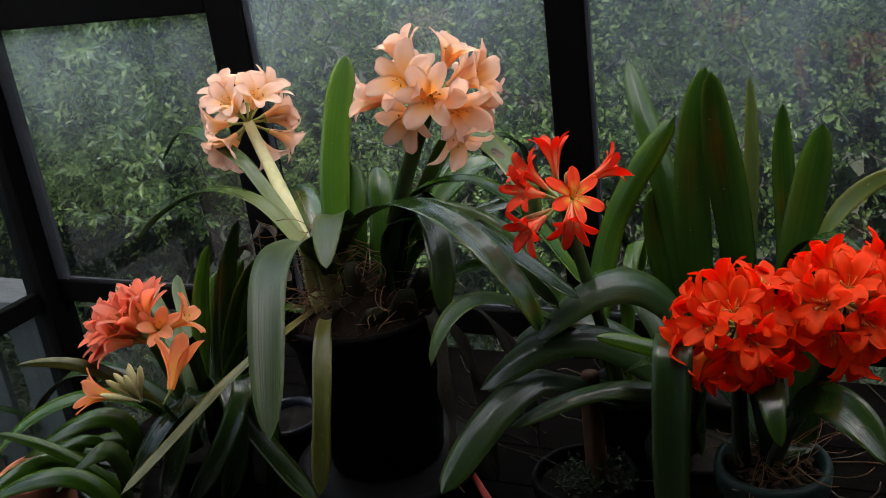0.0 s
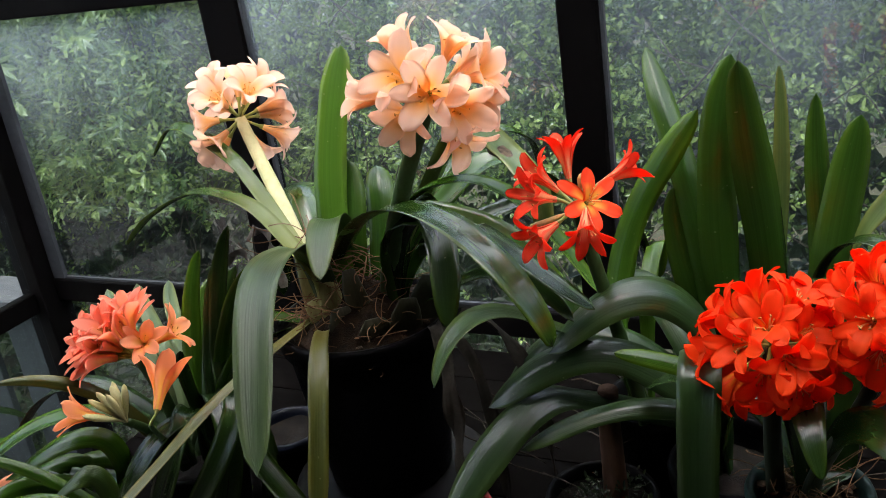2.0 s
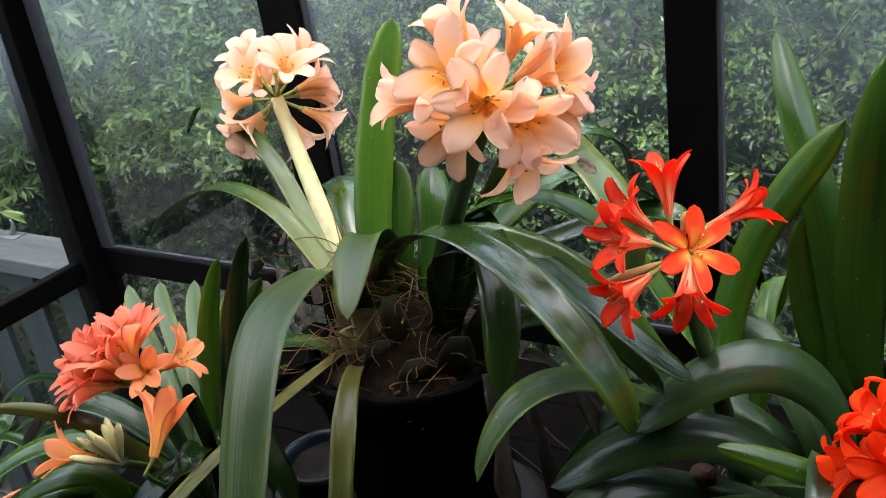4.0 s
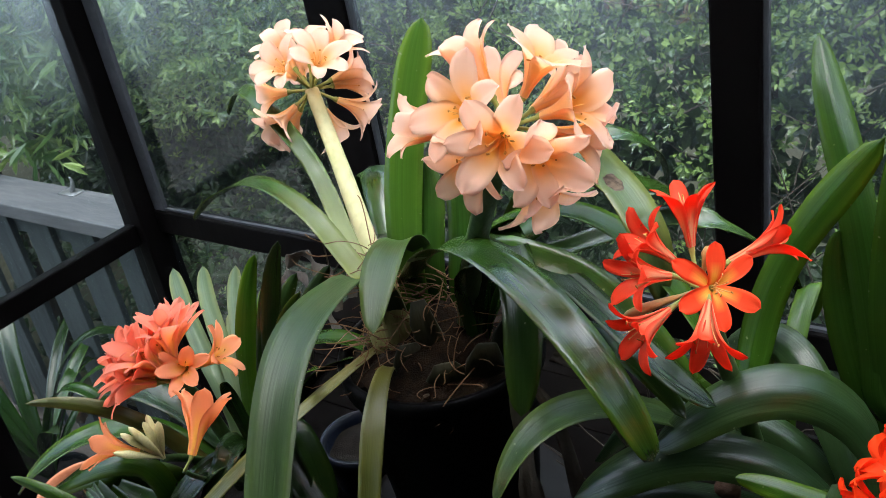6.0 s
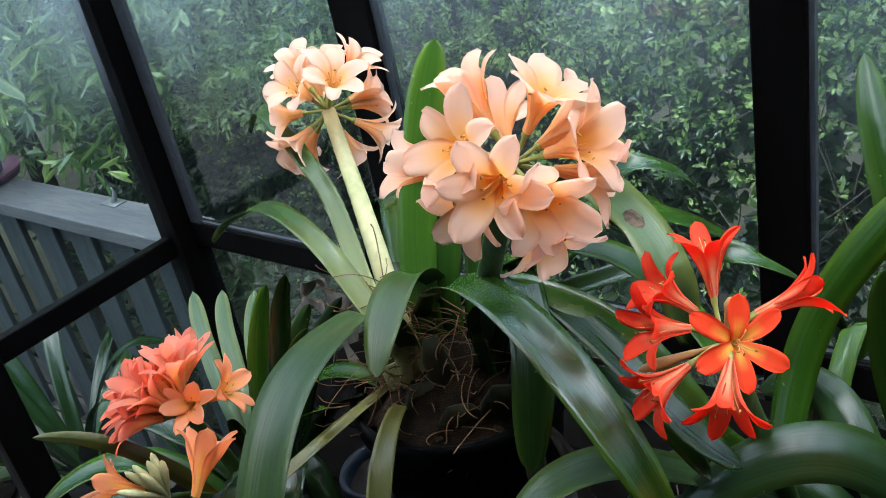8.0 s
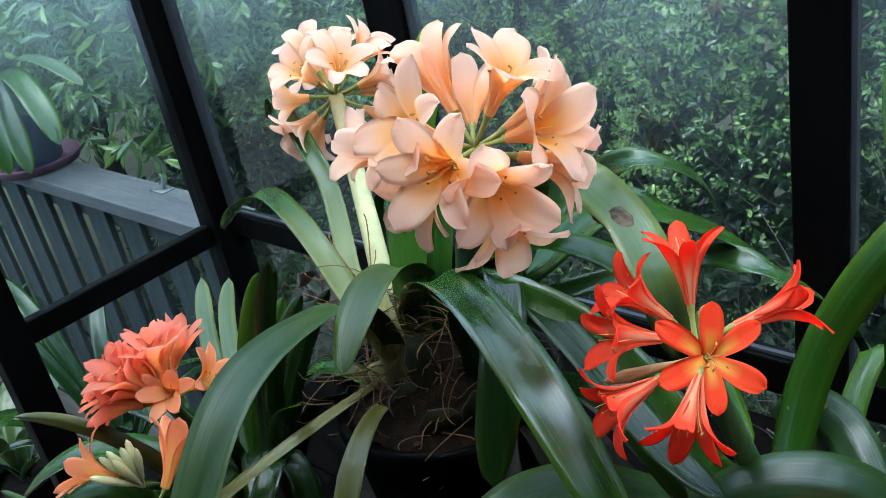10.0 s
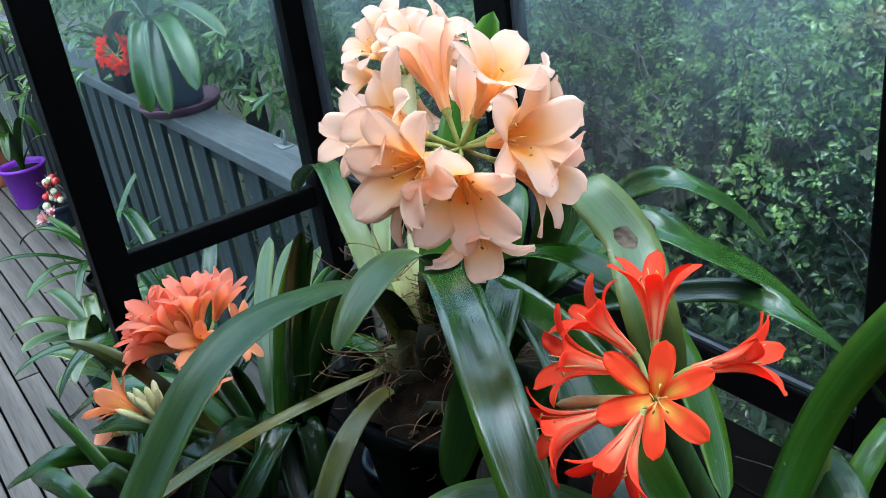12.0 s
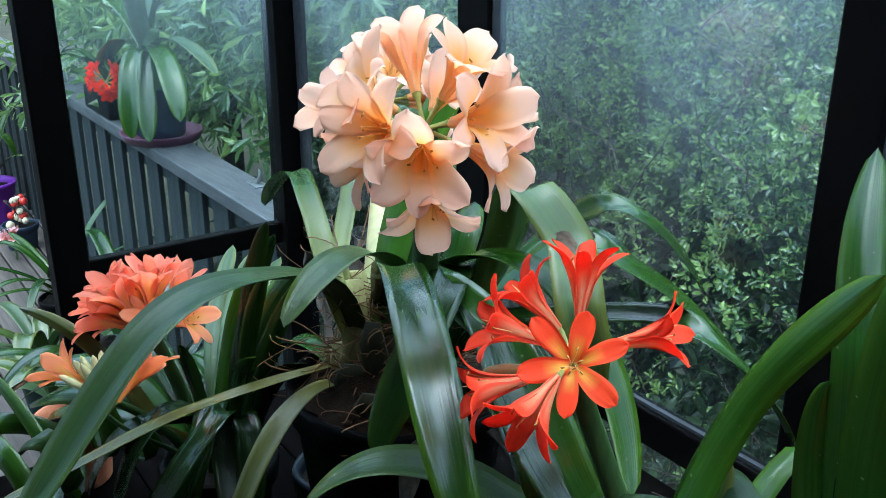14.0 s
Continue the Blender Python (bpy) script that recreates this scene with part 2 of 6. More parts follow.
BARK = plain("dark_tree_bark", (0.035, 0.028, 0.023), (0.08, 0.065, 0.05), 14, 0.95, 0.2, 1.0, dist=0.01)
# Blacker than timber; shade among the pots is put into the colour.
BENCH = plain("shade_black_timber", (0.0012, 0.001, 0.0009), (0.003, 0.0023, 0.002), 5, 0.9, 0.02, 0.5, stretch=(0.12, 1, 1))
DECK = plain("grey_weathered_deck", (0.046, 0.039, 0.034), (0.115, 0.098, 0.084), 9, 0.74, 0.3, 0.8, stretch=(0.07, 1.6, 1))
RAIL = plain("grey_weathered_timber", (0.050, 0.051, 0.054), (0.105, 0.103, 0.104), 10, 0.6, 0.4, 0.6, stretch=(0.15, 1, 1))
# Railing timber darkened; the shade on the balusters is in the colour.
BALUSTER = plain("shaded_grey_timber", (0.020, 0.025, 0.026), (0.038, 0.045, 0.045), 6, 0.7, 0.25, 0.4, stretch=(1, 1, 0.12))
FENCE = plain("pale_grey_fence", (0.28, 0.30, 0.27), (0.36, 0.38, 0.34), 5, 0.8, 0.3, 0.3, stretch=(1, 1, 0.12))
GALV = plain("galvanised_metal", (0.18, 0.18, 0.18), (0.3, 0.3, 0.3), 30, 0.4, 0.5, 0.2, metal=0.8)
UNSEEN_WALL = plain("unseen_dark_wall", (0.014, 0.011, 0.009), (0.022, 0.018, 0.015), 3, 0.85, 0.3, 0.3)
EARTH = plain("leafy_earth", (0.03, 0.026, 0.016), (0.055, 0.055, 0.028), 1.5, 0.95, 0.2, 0.8, dist=0.02)
RODRED = plain("red_painted_rod", (0.35, 0.03, 0.03), (0.5, 0.10, 0.09), 20, 0.4, 0.5, 0.1)
BERRY = plain("red_berry", (0.45, 0.02, 0.02), (0.6, 0.05, 0.03), 30, 0.3, 0.5, 0.0)
CREAM = plain("cream_pebble", (0.55, 0.48, 0.3), (0.65, 0.58, 0.4), 30, 0.5, 0.4, 0.2)
PINK = petal_material("pale_pink_petal", (0.85, 0.62, 0.60), (0.80, 0.35, 0.35), (0.7, 0.2, 0.2))
BROWN_SCAR = plain("dry_leaf_scar", (0.022, 0.015, 0.010), (0.17, 0.13, 0.09), 190, 0.95, 0.1, 0.7)


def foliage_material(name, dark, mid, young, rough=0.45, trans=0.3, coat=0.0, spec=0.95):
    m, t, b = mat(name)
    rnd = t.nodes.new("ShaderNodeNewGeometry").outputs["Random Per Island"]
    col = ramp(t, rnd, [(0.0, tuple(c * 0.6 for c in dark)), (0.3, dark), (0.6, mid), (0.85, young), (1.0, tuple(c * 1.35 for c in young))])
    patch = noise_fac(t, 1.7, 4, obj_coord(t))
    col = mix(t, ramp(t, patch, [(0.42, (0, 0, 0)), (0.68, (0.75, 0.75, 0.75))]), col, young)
    t.links.new(col, b.inputs["Base Color"])
    b.inputs["Roughness"].default_value = rough
    b.inputs["Specular IOR Level"].default_value = spec
    b.inputs["Coat Weight"].default_value, b.inputs["Coat Roughness"].default_value, b.inputs["Coat IOR"].default_value = coat, 0.14, 1.7
    hs = t.nodes.new("ShaderNodeHueSaturation")
    hs.inputs["Value"].default_value = 1.8
    t.links.new(col, hs.inputs["Color"])
    translucent(t, b, hs.outputs["Color"], trans)
    return m


# Hedge leaves again, darkened; the shade inside the hedge is in the colour.
HEDGE_SHADED = foliage_material("shaded_hedge_leaves", (0.016, 0.031, 0.012), (0.031, 0.054, 0.021), (0.058, 0.088, 0.032))
HEDGE = foliage_material("hedge_leaves", (0.050, 0.092, 0.033), (0.12, 0.19, 0.062), (0.31, 0.41, 0.12), rough=0.22, trans=0.36, coat=0.15)
TREE_LEAF = foliage_material("tree_leaves", (0.07, 0.135, 0.044), (0.13, 0.22, 0.066), (0.24, 0.33, 0.09), rough=0.3)
# Shade of the low gap under the windows is put into this leaf colour.
SHADE_LEAVES = foliage_material("shade_dark_leaves", (0.008, 0.016, 0.006), (0.016, 0.028, 0.011), (0.030, 0.048, 0.018), spec=0.3)

def glass_material(name, low, high):
    """Window glass with a film of dust in vertical streaks; glare is painted in as haze, from low to high towards the
    top.
    """
    m, t, g = mat(name)
    g.inputs["Roughness"].default_value = 0.02
    g.inputs["Transmission Weight"].default_value = 1.0
    g.inputs["IOR"].default_value = 1.45
    g.inputs["Specular IOR Level"].default_value = 0.25
    g.inputs["Base Color"].default_value = (0.86, 0.95, 0.97, 1)
    dust = t.nodes.new("ShaderNodeBsdfTranslucent")
    dust.inputs["Color"].default_value = (0.72, 0.83, 0.87, 1)
    streak = noise_fac(t, 1.0, 4, obj_coord(t, (9, 9, 0.5)))
    patch = noise_fac(t, 2.2, 5, obj_coord(t, (1, 1, 1)))
    sep = t.nodes.new("ShaderNodeSeparateXYZ")
    t.links.new(obj_coord(t), sep.inputs[0])
    # Haze rising with height puts the glare of the upper panes into the dust.
    rise = t.nodes.new("ShaderNodeMapRange")
    rise.interpolation_type = "SMOOTHSTEP"
    rise.inputs["From Min"].default_value, rise.inputs["From Max"].default_value = 1.2, 1.75
    rise.inputs["To Min"].default_value, rise.inputs["To Max"].default_value = low, high
    t.links.new(sep.outputs["Z"], rise.inputs["Value"])
    fac = rise.outputs["Result"]
    for f_, lo, hi in ((streak, 0.45, 1.0), (patch, 0.35, 1.0)):
        mul = t.nodes.new("ShaderNodeMath")
        mul.operation = "MULTIPLY"
        t.links.new(fac, mul.inputs[0])
        t.links.new(ramp(t, f_, [(0.3, (lo,) * 3), (0.75, (hi,) * 3)]), mul.inputs[1])
        fac = mul.outputs[0]
    ms = t.nodes.new("ShaderNodeMixShader")
    t.links.new(fac, ms.inputs[0])
    t.links.new(g.outputs[0], ms.inputs[1])
    t.links.new(dust.outputs[0], ms.inputs[2])
    t.links.new(ms.outputs[0], t.nodes["Material Output"].inputs["Surface"])
    return m


GLASS = glass_material("window_glass", 0.004, 0.25)
GLASS_DUSTY = glass_material("dusty_window_glass", 0.006, 0.29)

m_poly, tp, bp = mat("clear_roof_sheet")
bp.inputs["Base Color"].default_value = (0.93, 0.96, 0.97, 1)
bp.inputs["Roughness"].default_value = 0.12
bp.inputs["Transmission Weight"].default_value = 1.0
bp.inputs["IOR"].default_value = 1.2
ROOFSHEET = m_poly


# ---------------------------------------------------------------- building helpers
def mesh_of(name, bm, material, smooth=True):
    me = bpy.data.meshes.new(name)
    bm.to_mesh(me)
    bm.free()
    if material:
        me.materials.append(material)
    if smooth:
        me.polygons.foreach_set("use_smooth", [True] * len(me.polygons))
    return me


def part(name, bm, material, parent, label="", smooth=True):
    me = bm if isinstance(bm, bpy.types.Mesh) else mesh_of(name, bm, material, smooth)
    ob = new(name, me)
    ob.parent = parent
    if label:
        ob["label"] = label
    return ob


def thing(name, loc, label, category, group="", kind=""):
    ob = new(name)
    ob.empty_display_size = 0.05
    ob.location = loc
    return tagged(ob, label, category, group, kind)


def structure(name, bm, material, label, category="", smooth=False):
    return tagged(new(name, mesh_of(name, bm, material, smooth)), label, category, kind="structure")


def box(bm, lo, hi, bevel=0.0):
    lo, hi = Vector(lo), Vector(hi)
    r = bmesh.ops.create_cube(bm, size=1.0, matrix=Matrix.LocRotScale((lo + hi) / 2, None, hi - lo))
    if bevel:
        edges = list({e for v in r["verts"] for e in v.link_edges})
        bmesh.ops.bevel(bm, geom=edges, offset=bevel, segments=2, affect="EDGES", profile=0.5)
    return bm


def boxed(lo, hi, bevel=0.0):
    return box(bmesh.new(), lo, hi, bevel)


def lathe(bm, profile, segs=40, centre=(0, 0, 0)):
    cx, cy, cz = centre
    rings = []
    for r, z in profile:
        rings.append([bm.verts.new((cx + r * math.cos(2 * math.pi * k / segs), cy + r * math.sin(2 * math.pi * k / segs), cz + z)) for k in range(segs)])
    for a, b in zip(rings, rings[1:]):
        for k in range(segs):
            bm.faces.new((a[k], a[(k + 1) % segs], b[(k + 1) % segs], b[k]))
    return bm, rings


def tube(bm, pts, radii, segs=10, cap=True):
    pts = [Vector(p) for p in pts]
    rings, ref = [], None
    for i, p in enumerate(pts):
        tan = (pts[min(i + 1, len(pts) - 1)] - pts[max(i - 1, 0)]).normalized()
        if ref is None:
            ref = tan.orthogonal().normalized()
        ref = (ref - tan * ref.dot(tan)).normalized()
        bi = tan.cross(ref)
        r = radii[i] if isinstance(radii, (list, tuple)) else radii
        ra, rb = r if isinstance(r, tuple) else (r, r)
        rings.append([bm.verts.new(p + ref * ra * math.cos(2 * math.pi * k / segs) + bi * rb * math.sin(2 * math.pi * k / segs)) for k in range(segs)])
    for a, b in zip(rings, rings[1:]):
        for k in range(segs):
            bm.faces.new((a[k], a[(k + 1) % segs], b[(k + 1) % segs], b[k]))
    if cap:
        bm.faces.new(rings[0][::-1])
        bm.faces.new(rings[-1])
    return bm


def bezier(c, n):
    c = [Vector(p) for p in c]
    out = []
    for i in range(n + 1):
        s = i / n
        out.append(c[0] * (1 - s) ** 3 + c[1] * 3 * s * (1 - s) ** 2 + c[2] * 3 * s * s * (1 - s) + c[3] * s ** 3)
    return out


def glide(c, n):
    """A smooth curve that passes through every point."""
    c = [Vector(p) for p in c]
    c = [c[0] * 2 - c[1]] + c + [c[-1] * 2 - c[-2]]
    out = []
    for i in range(n + 1):
        s = i / n * (len(c) - 3)
        k = min(int(s), len(c) - 4)
        f = s - k
        a, b, d, e = c[k:k + 4]
        out.append(0.5 * (2 * b + (d - a) * f + (2 * a - 5 * b + 4 * d - e) * f * f + (3 * b - a - 3 * d + e) * f ** 3))
    return out


def strap_leaf(ctrl, width, root=None, side=None, twist=(0, 0), fold=0.42, tip=0.2, base=0.5, thick=0.0016, wave=0.0004, seed=0):
    """A strap leaf along a Bezier curve, optionally led up from its root in the crown. Closed shell with a midrib fold."""
    pts = bezier(ctrl, 26) if len(ctrl) == 4 else glide(ctrl, 26)
    lead = 0
    if root:
        c0, c1 = Vector(ctrl[0]), Vector(ctrl[1])
        d = (c0 - Vector(root)).length
        back = (c1 - c0).normalized()
        pre = bezier((root, Vector(root) + Vector((0, 0, d * 0.45)), c0 - back * d * 0.35, c0), 8)
        pts = pre[:-1] + pts
        lead = 8
    n = len(pts)
    acc = [0.0]
    for a, b in zip(pts, pts[1:]):
        acc.append(acc[-1] + (b - a).length)
    total = acc[-1]
    if side is None:
        ch = pts[-1] - pts[0]
        h = Vector((ch.x, ch.y, 0))
        h = h.normalized() if h.length > 1e-4 else Vector((0, -1, 0))
        side = Vector((-h.y, h.x, 0))
    side = Vector(side)
    rng = random.Random(seed * 7 + 3)
    ph = [rng.uniform(0, 6.3) for _ in range(4)]
    bm = bmesh.new()
    uvl = bm.loops.layers.uv.new("UVMap")
    US = (-1.0, -0.62, -0.25, 0.0, 0.25, 0.62, 1.0)
    top, bot, vs = [], [], []
    for i, p in enumerate(pts):
        tan = (pts[min(i + 1, n - 1)] - pts[max(i - 1, 0)]).normalized()
        sd = (side - tan * side.dot(tan)).normalized()
        v = acc[i] / total
        sd = Matrix.Rotation(radians(twist[0] + (twist[1] - twist[0]) * v), 3, tan) @ sd
        nor = tan.cross(sd)
        if i == n - 1:
            w = 0.0
        else:
            w = base + (1 - base) * min(1, v / 0.45) ** 0.8
            if v > 1 - tip:
                q = (v - 1 + tip) / tip
                w *= math.sqrt(max(0.0, 1 - q ** 2.2))
        w *= width / 2
        w *= 1 + 0.03 * math.sin(v * 17 + ph[0])
        f = fold * (1 - 0.45 * min(1, v / 0.8))
        ring_t, ring_b = [], []
        for u in US:
            lift = f * abs(u) ** 1.3 * w + wave * math.sin(v * 19 + ph[1] + u * 1.3) * u * u * min(1, w / (width / 2) + 0.01)
            th = thick * (1.0 - 0.75 * abs(u)) * (1.6 if abs(u) < 0.1 else 1.0)
            q = p + sd * (u * w) + nor * lift
            ring_t.append(bm.verts.new(q + nor * th * 0.5))
            ring_b.append(bm.verts.new(q - nor * th * 0.5))
        top.append(ring_t)
        bot.append(ring_b)
        vs.append(v)

    def quad(a, b, c, d, uvs):
        try:
            fc = bm.faces.new((a, b, c, d))
        except ValueError:
            return
        for lp, uv in zip(fc.loops, uvs):
            lp[uvl].uv = uv

    for i in range(n - 1):
        for k in range(6):
            u0, u1 = (US[k] + 1) / 2, (US[k + 1] + 1) / 2
            uv4 = ((u0, vs[i]), (u1, vs[i]), (u1, vs[i + 1]), (u0, vs[i + 1]))
            quad(top[i][k], top[i][k + 1], top[i + 1][k + 1], top[i + 1][k], uv4)
            quad(bot[i][k], bot[i + 1][k], bot[i + 1][k + 1], bot[i][k + 1], (uv4[0], uv4[3], uv4[2], uv4[1]))
        for k in (0, 6):
            u = (US[k] + 1) / 2
            uv4 = ((u, vs[i]), (u, vs[i + 1]), (u, vs[i + 1]), (u, vs[i]))
            if k == 0:
                quad(top[i][0], top[i + 1][0], bot[i + 1][0], bot[i][0], uv4)
            else:
                quad(top[i][6], bot[i][6], bot[i + 1][6], top[i + 1][6], uv4)
    return bm


def add_leaf(plant, ctrl, width, material, label="", **kw):
    inv = Vector(plant.location)
    kw = dict(kw)
    if kw.get("root"):
        kw["root"] = Vector(kw["root"]) - inv
    return part("leaf", strap_leaf([Vector(c) - inv for c in ctrl], width, **kw), material, plant, label)


# ---- flowers
def tepal_mesh(name, material, length, half, spread, recurve, r0=0.003, seed=0, cup=0.3, blunt=2.4, tube_to=0.16, flare=7, claw=0.22, outside=None):
    """One tepal: a funnel wall that opens by spread degrees and rolls back by recurve degrees."""
    rng = random.Random(seed)
    bm = bmesh.new()
    uvl = bm.loops.layers.uv.new("UVMap")
    nv, us = 16, (-1, -0.66, -0.33, 0, 0.33, 0.66, 1)
    r, z, rows = r0, 0.0, []
    wob = rng.uniform(0, 6.3)
    for i in range(nv + 1):
        v = i / nv
        q = min(1.0, max(0.0, (v - tube_to) / 0.58))
        a = radians(flare + spread * q * q * (3 - 2 * q) + recurve * max(0, (v - 0.66) / 0.34) ** 1.5)
        if i:
            r += math.sin(a) * length / nv
            z += math.cos(a) * length / nv
        w = half * (claw + (1 - claw) * math.sin(min(1, v / 0.64) * math.pi / 2) ** 2.3)
        if v > 0.64:
            w = half * max(0.0, 1 - ((v - 0.64) / 0.36) ** blunt) ** 0.5
        tan, nor = Vector((math.sin(a), 0, math.cos(a))), Vector((-math.cos(a), 0, math.sin(a)))
        rows.append([])
        for u in us:
            off = cup * u * u * w * (1.0 - 0.9 * v) + 0.15 * half * math.sin(9 * v + wob + u) * abs(u) * v - 0.10 * half * math.exp(-(u * 5) ** 2) * v
            rows[-1].append(Vector((r, u * w, z)) + nor * off)
    grids = []
    for s in (1, -1):
        g = []
        for i, row in enumerate(rows):
            a_prev, a_next = rows[max(i - 1, 0)], rows[min(i + 1, nv)]
            g.append([])
            for k, q in enumerate(row):
                tan = a_next[k] - a_prev[k]
                acr = row[min(k + 1, 6)] - row[max(k - 1, 0)]
                nn = acr.cross(tan)
                nn = nn.normalized() if nn.length > 1e-9 else Vector((-1, 0, 0))
                edge = 0.25 if k in (0, 6) else 1.0
                g[-1].append(bm.verts.new(q + nn * s * 0.00045 * edge))
        grids.append(g)
    for gi, g in enumerate(grids):
        for i in range(nv):
            for k in range(6):
                vs4 = (g[i][k], g[i][k + 1], g[i + 1][k + 1], g[i + 1][k])
                uv4 = [((us[kk] + 1) / 2, ii / nv) for kk, ii in ((k, i), (k + 1, i), (k + 1, i + 1), (k, i + 1))]
                if gi == 0:
                    vs4, uv4 = vs4[::-1], uv4[::-1]
                fc = bm.faces.new(vs4)
                fc.material_index = 1 if outside and gi == 0 else 0
                for lp, uv in zip(fc.loops, uv4):
                    lp[uvl].uv = uv
    for k in (0, 6):
        for i in range(nv):
            fc = bm.faces.new((grids[0][i][k], grids[0][i + 1][k], grids[1][i + 1][k], grids[1][i][k]))
            for lp, uv in zip(fc.loops, [((us[k] + 1) / 2, i / nv), ((us[k] + 1) / 2, (i + 1) / nv), ((us[k] + 1) / 2, (i + 1) / nv), ((us[k] + 1) / 2, i / nv)]):
                lp[uvl].uv = uv
    me = mesh_of(name, bm, material)
    if outside:
        me.materials.append(outside)
    return me


def stamen_mesh(length, bend, seed, anther=True):
    """One filament that bows outwards, with a small brown anther at its end; with none it is the style."""
    rng = random.Random(seed)
    bm = bmesh.new()
    pts = [Vector((0.0015 + math.sin(radians(bend) * s) * length * s, 0.0012 * math.sin(3 * s + seed), 0.004 + math.cos(radians(bend) * s) * length * s)) for s in (0, 0.2, 0.4, 0.6, 0.8, 1.0)]
    tube(bm, pts, [0.00045] * 5 + [0.0003], 5)
    n = len(bm.faces)
    if anther:
        e, t2 = pts[-1], Vector((rng.uniform(-1, 1), rng.uniform(-1, 1), 0.5)).normalized()
        tube(bm, [e - t2 * 0.0019, e - t2 * 0.0011, e + t2 * 0.0011, e + t2 * 0.0019], [0.0003, 0.00075, 0.00075, 0.0003], 6)
    bm.faces.ensure_lookup_table()
    for k, fc in enumerate(bm.faces):
        fc.material_index = 0 if k < n else 1
    me = mesh_of("stamen" if anther else "style", bm, FILAMENT)
    me.materials.append(ANTHER)
    return me


def flower_kind(petal, length, half_in, half_out, spread, recurve, variants=3, seed=0, pedicel=0.03, stamen=0.46, blunt=2.3, tube_to=0.16, flare=7, claw=0.22, outside=None):
    kinds = []
    for k in range(variants):
        sp, rc = spread * (0.88 + 0.12 * k), recurve * (0.8 + 0.2 * k)
        kinds.append((
            tepal_mesh("tepal", petal, length, half_in, sp, rc, 0.0028, seed + 11 * k, blunt=blunt, tube_to=tube_to, flare=flare, claw=claw, outside=outside),
            tepal_mesh("tepal", petal, length * 0.98, half_out, sp + 4, rc + 8, 0.0036, seed + 11 * k + 5, blunt=blunt * 0.9, tube_to=tube_to, flare=flare, claw=claw, outside=outside),
            [stamen_mesh(length * stamen * q, spread * 0.42 * q, seed + k * 5 + 2) for q in (0.85, 1.0)], stamen_mesh(length * stamen * 1.1, 6, seed + k, False)))
    bm = bmesh.new()
    tube(bm, [(0, 0, 0), (0, 0, pedicel * 0.5), (0, 0, pedicel * 0.86), (0, 0, pedicel * 0.96), (0, 0, pedicel * 1.12)], [0.0018, 0.0017, 0.002, 0.0034, 0.0028], 8)
    return {"kinds": kinds, "stem": mesh_of("pedicel", bm, PEDICEL), "pedicel": pedicel}


def add_flower(plant, kind, hub, direction, seed, size=1.0, droop=0.0):
    rng = random.Random(seed * 13 + 1)
    d = Vector(direction).normalized()
    q = d.to_track_quat("Z", "Y")
    fl = part("flower", kind["stem"], None, plant)
    fl.matrix_local = Matrix.LocRotScale(Vector(hub) - Vector(plant.location), q @ Euler((0, 0, rng.uniform(0, 6.28))).to_quaternion(), (size, size, size * rng.uniform(0.9, 1.15)))
    inner, outer, fil, ant = kind["kinds"][rng.randrange(len(kind["kinds"]))]
    zoff = kind["pedicel"] * 1.05
    for k in range(6):
        te = part("tepal", inner if k % 2 else outer, None, fl)
        s = rng.uniform(0.93, 1.06)
        te.matrix_local = Matrix.LocRotScale((0, 0, zoff), Euler((radians(rng.uniform(-5, 5)), radians(rng.uniform(-5, 6)), k * math.pi / 3 + rng.uniform(-0.08, 0.08))), (s, s, s))
    for k in range(6):
        st = part("stamen", fil[k % 2], None, fl)
        st.matrix_local = Matrix.LocRotScale((0, 0, zoff), Euler((radians(rng.uniform(-4, 4)), radians(rng.uniform(-4, 4)), k * math.pi / 3 + rng.uniform(-0.35, 0.35))), None)
    part("style", ant, None, fl).location = (0, 0, zoff)
    return fl


def add_led_flower(plant, kind, hub, base, mouth, seed, size=1.0):
    """A flower whose tube starts at base and opens towards mouth, on a curved pedicel from the hub."""
    rng = random.Random(seed * 13 + 1)
    o = Vector(plant.location)
    hub, base, axis = Vector(hub) - o, Vector(base) - o, (Vector(mouth) - Vector(base)).normalized()
    gap = (base - hub).length
    bm = bmesh.new()
    pts = bezier((hub, hub.lerp(base, 0.4) + Vector((0, 0, gap * 0.08)), base - axis * gap * 0.35, base), 8)
    tube(bm, pts + [base + axis * 0.003], [0.0021] + [0.0018] * 5 + [0.0020, 0.0026, 0.0029, 0.0016], 8)
    fl = part("flower", bm, PEDICEL, plant)
    turn = Matrix.Translation(base) @ (axis.to_track_quat("Z", "Y") @ Euler((0, 0, rng.uniform(0, 6.28))).to_quaternion()).to_matrix().to_4x4()
    inner, outer, fil, ant = kind["kinds"][rng.randrange(len(kind["kinds"]))]
    for k in range(6):
        s = size * rng.uniform(0.93, 1.06)
        part("tepal", inner if k % 2 else outer, None, fl).matrix_local = turn @ Matrix.LocRotScale((0, 0, 0), Euler((radians(rng.uniform(-5, 5)), radians(rng.uniform(-6, 6)), k * math.pi / 3 + rng.uniform(-0.1, 0.1))), (s, s, s))
    for k in range(6):
        part("stamen", fil[k % 2], None, fl).matrix_local = turn @ Matrix.LocRotScale((0, 0, 0), Euler((radians(rng.uniform(-4, 4)), radians(rng.uniform(-4, 4)), k * math.pi / 3 + rng.uniform(-0.35, 0.35))), (size, size, size))
    part("style", ant, None, fl).matrix_local = turn @ Matrix.Scale(size, 4)
    return fl


